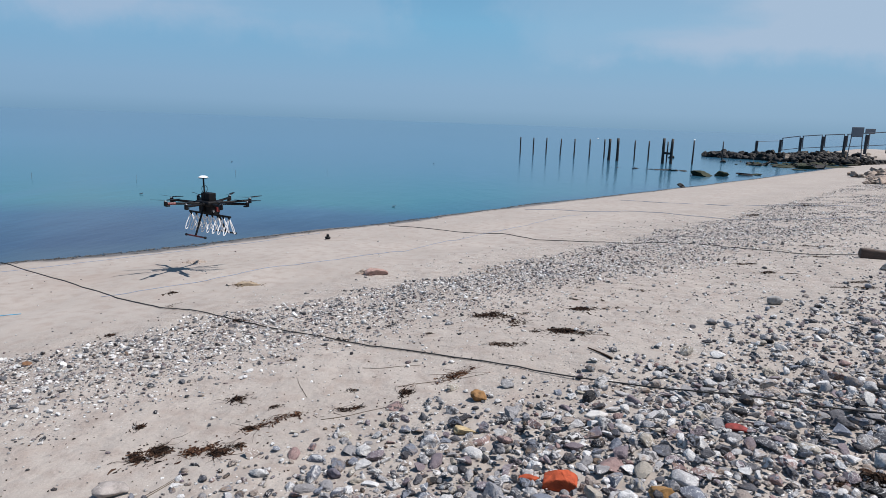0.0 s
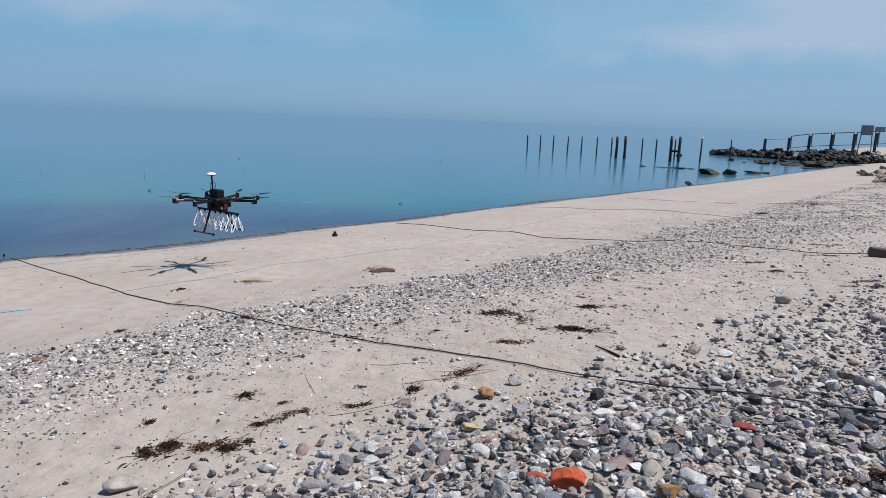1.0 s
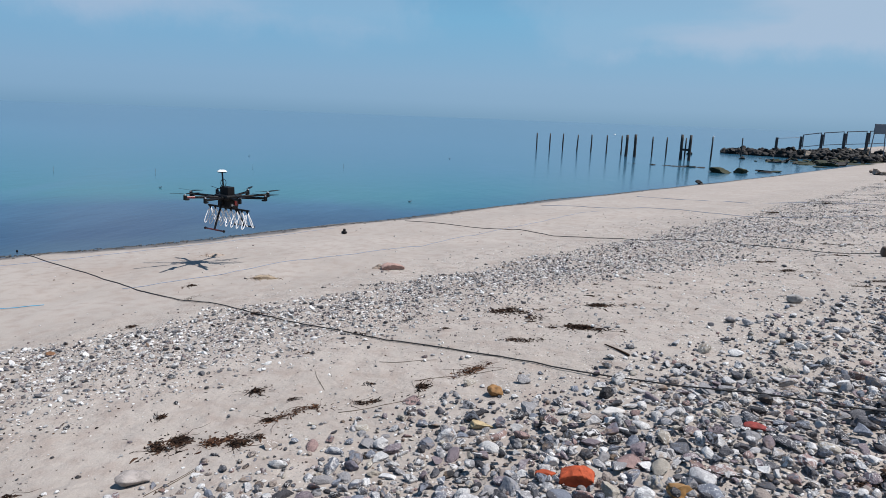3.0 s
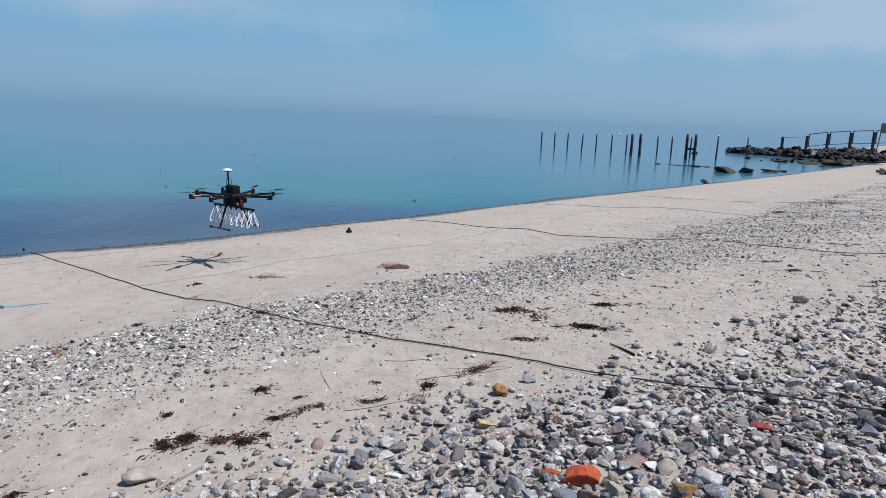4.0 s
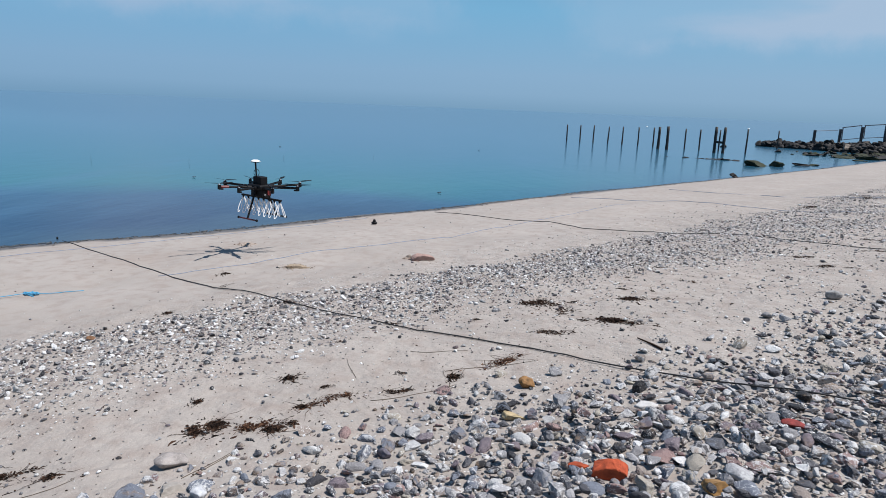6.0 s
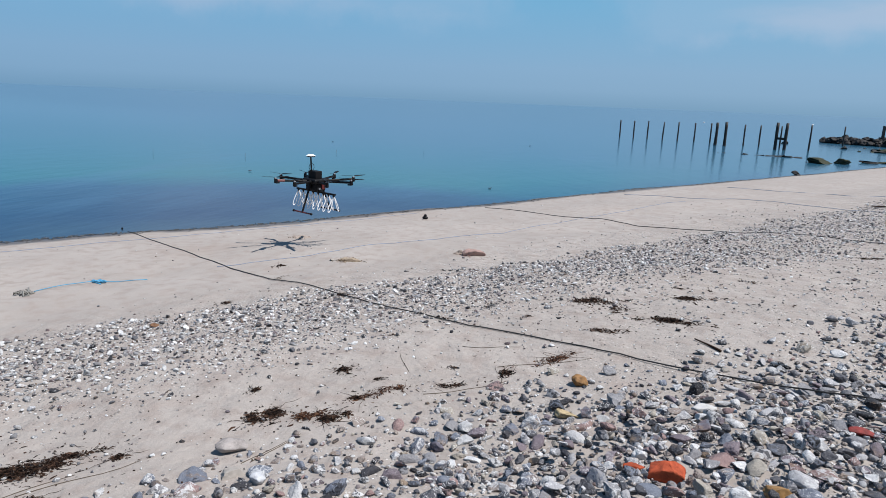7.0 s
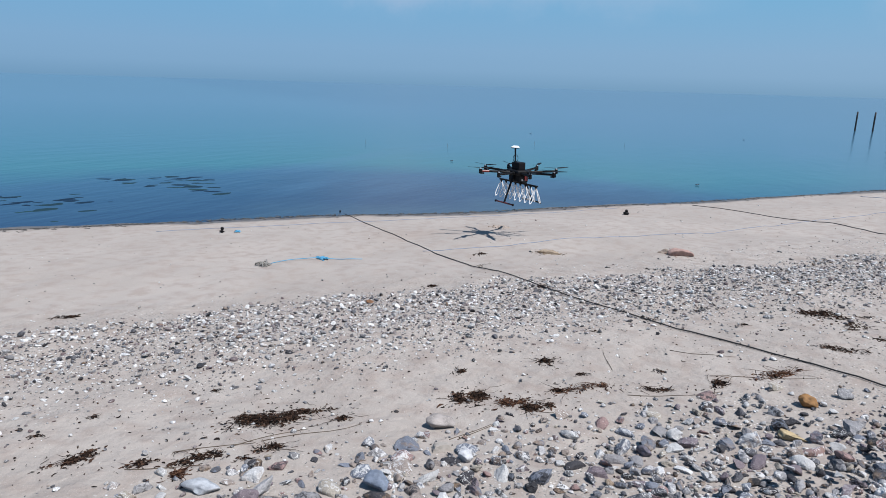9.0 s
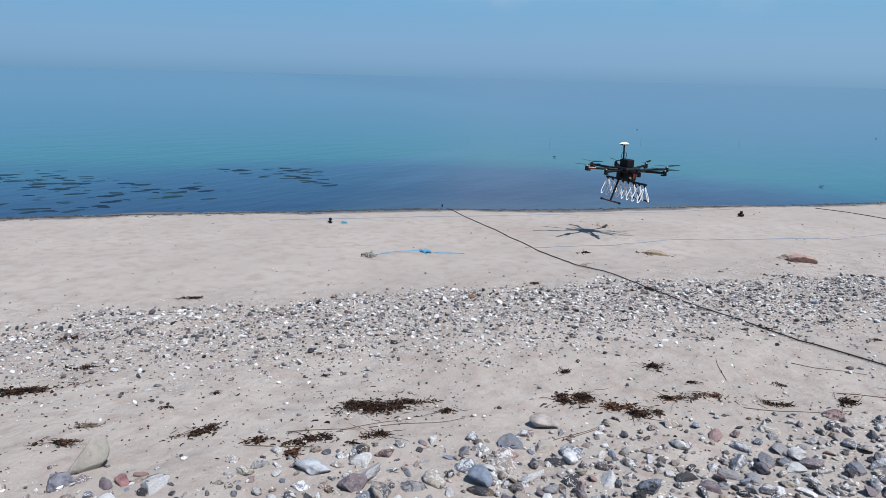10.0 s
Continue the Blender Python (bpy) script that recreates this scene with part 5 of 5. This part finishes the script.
def notice_board(x, y, z, wide, high, legs, label, twin=True):
    base = Empty("notice_board", (x, y, z - legs))
    part("board", box((wide, 0.05, high), (0, 0, legs + high / 2), bevel=0.01), SIGN_FACE, base)
    part("frame", box((wide + 0.06, 0.03, high + 0.06), (0, 0.035, legs + high / 2), bevel=0.008), GREY_METAL, base)
    for s in ((-1, 1) if twin else (0,)):
        part("leg", rod((s * wide * 0.62 if twin else 0, 0.06, -0.5), (s * wide * 0.42, 0.06, legs + high * 0.9), 0.035, None, 8), GREY_METAL, base)
    base.rotation_euler = (0, 0, radians(-32))
    return tagged(base, label, "sign")


notice_board(30.76, 49.2, 1.56, 0.72, 0.66, 1.15, "grey notice board on two steel legs, seen from behind")
notice_board(35.76, 55.5, 1.85, 0.66, 0.36, 1.3, "small grey sign on a single steel pole", False)


# ---- drone ----
def drone(x, y, z, yaw):
    """An eight-armed drone; its x axis runs along the rail with the loops under it. The origin is the arms' plane."""
    d = Empty("octocopter_drone", (x, y, z))
    part("body", box((0.30, 0.26, 0.07), (0, 0, 0), bevel=0.025, segs=3), BLACK_PLASTIC, d)
    part("battery_box", box((0.17, 0.12, 0.11), (0.01, 0, 0.085), bevel=0.01), BLACK_PLASTIC, d)
    part("payload_box", box((0.24, 0.17, 0.11), (0, 0, -0.085), bevel=0.015), CARBON, d)
    part("red_unit", box((0.05, 0.06, 0.09), (-0.115, -0.04, -0.07), bevel=0.008), RED_PLASTIC, d, "red plastic unit on the drone's body")
    for s in (-0.025, 0.03):
        part("lens", rod((-0.12, s, -0.105), (-0.132, s, -0.105), 0.016, None, 14), LENS, d, "small bright glass lens")
    v, f = sweep([(0.05, 0.03 + 0.045 * math.sin(a), 0.14 + 0.05 * (1 - math.cos(a))) for a in np.linspace(0.3, 5.9, 16)], 0.004, 6)
    mesh_object("cable", v, f, BLACK_PLASTIC, d)
    v, f = sweep([(0.10, -0.10 - 0.05 * math.sin(a), -0.05 - 0.04 * (1 - math.cos(a))) for a in np.linspace(0.2, 6.0, 16)], 0.004, 6)
    mesh_object("cable", v, f, BLACK_PLASTIC, d)
    mast = part("mast", rod((0.02, 0.05, 0.02), (0.03, 0.06, 0.345), 0.011, None, 10), CARBON, d)
    part("antenna_base", rod((0.03, 0.06, 0.338), (0.03, 0.06, 0.353), 0.055, 0.068, 24), BLACK_PLASTIC, mast)
    part("antenna_dome", rod((0.03, 0.06, 0.353), (0.03, 0.06, 0.373), 0.068, 0.035, 24), WHITE_PLASTIC, mast, "white domed satellite antenna")
    for i in range(8):
        a = radians(22.5 + 45 * i)
        c, s = math.cos(a), math.sin(a)
        arm = part("arm", rod((0.11 * c, 0.11 * s, -0.005), (0.555 * c, 0.555 * s, 0.012), 0.0165, None, 10), CARBON, d)
        part("hinge", rod((0.12 * c, 0.12 * s, -0.005), (0.19 * c, 0.19 * s, -0.003), 0.024, None, 10), BLACK_PLASTIC, arm)
        if i == 1:
            part("arm_sleeve", rod((0.44 * c, 0.44 * s, 0.008), (0.54 * c, 0.54 * s, 0.011), 0.0185, None, 10), RED_PLASTIC, arm, "red sleeve on one arm")
        motor = part("motor", rod((0.565 * c, 0.565 * s, -0.022), (0.565 * c, 0.565 * s, 0.040), 0.024, 0.022, 16), BLACK_PLASTIC, d)
        part("motor_cap", rod((0.565 * c, 0.565 * s, 0.040), (0.565 * c, 0.565 * s, 0.054), 0.022, 0.008, 14), GREY_METAL, motor)
        part("speed_controller", box((0.060, 0.032, 0.020), (0.540 * c, 0.540 * s, -0.020), (0, 0, math.degrees(a)), 0.006), BLACK_PLASTIC, motor)
        spin = radians(20 + 47 * i)
        for sgn in (1, -1):
            bm = bmesh.new()
            rows_ = []
            for q in np.linspace(0, 1, 9):
                half = 0.007 + 0.020 * math.sin(min(1, q * 1.6 + 0.15) * 1.7) * (1 - 0.55 * q)
                twist = 0.35 * (1 - 0.7 * q)
                rr_ = sgn * (0.012 + 0.175 * q)
                row = []
                for (e, th) in ((-1, 0), (0, 0.0022), (1, 0), (0, -0.0012)):
                    lx, ly, lz = rr_, e * half * sgn, 0.058 + 0.012 * q + th + e * half * twist
                    row.append(bm.verts.new((0.565 * c + lx * math.cos(spin) - ly * math.sin(spin), 0.565 * s + lx * math.sin(spin) + ly * math.cos(spin), lz)))
                rows_.append(row)
            for r0, r1 in zip(rows_, rows_[1:]):
                for q in range(4):
                    bm.faces.new((r0[q], r0[(q + 1) % 4], r1[(q + 1) % 4], r1[q]))
            bm.faces.new(rows_[-1])
            bmesh.ops.recalc_face_normals(bm, faces=bm.faces[:])
            part("propeller_blade", bm, CARBON, motor, smooth=True)
    for sgn in (1, -1):
        leg = part("leg", rod((0, sgn * 0.085, -0.03), (-0.02, sgn * 0.25, -0.425), 0.0135, None, 10), CARBON, d)
        part("joint", rod((0, sgn * 0.09, -0.045), (-0.004, sgn * 0.115, -0.105), 0.021, None, 10), BLACK_PLASTIC, leg)
        part("skid", rod((-0.22, sgn * 0.25, -0.43), (0.18, sgn * 0.25, -0.43), 0.0115, None, 10), RED_SKID if sgn > 0 else CARBON, leg)
        for e in (-0.22, 0.18):
            bm = bmesh.new()
            bmesh.ops.create_icosphere(bm, subdivisions=2, radius=0.019, matrix=Matrix.Translation((e, sgn * 0.25, -0.43)))
            part("rubber_foot", bm, BLACK_PLASTIC, leg, smooth=True)
    rail = part("loop_rail", box((0.86, 0.035, 0.022), (0, 0, -0.155), bevel=0.004), CARBON, d)
    for e in (-0.12, 0.12):
        part("rail_bracket", box((0.03, 0.06, 0.05), (e, 0, -0.138), bevel=0.004), BLACK_PLASTIC, rail)
    for i in range(8):
        px_ = -0.40 + 0.1143 * i
        part("loop_clamp", rod((px_, 0, -0.16), (px_, 0, -0.20), 0.018, 0.010, 10), BLACK_PLASTIC, rail)
        for sgn in (1, -1):
            pts = []
            for a in np.linspace(0, 2 * math.pi, 26, endpoint=False):
                u = (1 - math.cos(a)) / 2
                side = 0.030 * math.sin(a) * (0.15 + 0.85 * u)
                lean = sgn * (0.006 + 0.085 * u)
                pts.append((px_ + 0.35 * side, lean + sgn * 0.9 * side, -0.178 - 0.22 * u))
            v, f = sweep(pts, 0.0065, 7, closed=True)
            mesh_object("loop", v, f, WHITE_PLASTIC, rail, label="white plastic tube loop")
    d.rotation_euler, d.scale = (0, 0, radians(yaw)), (0.9, 0.9, 0.9)
    return tagged(d, "black eight-armed drone with white loops hovering low over the beach", "drone")


drone(-2.86, 8.05, 0.47, 147.0)
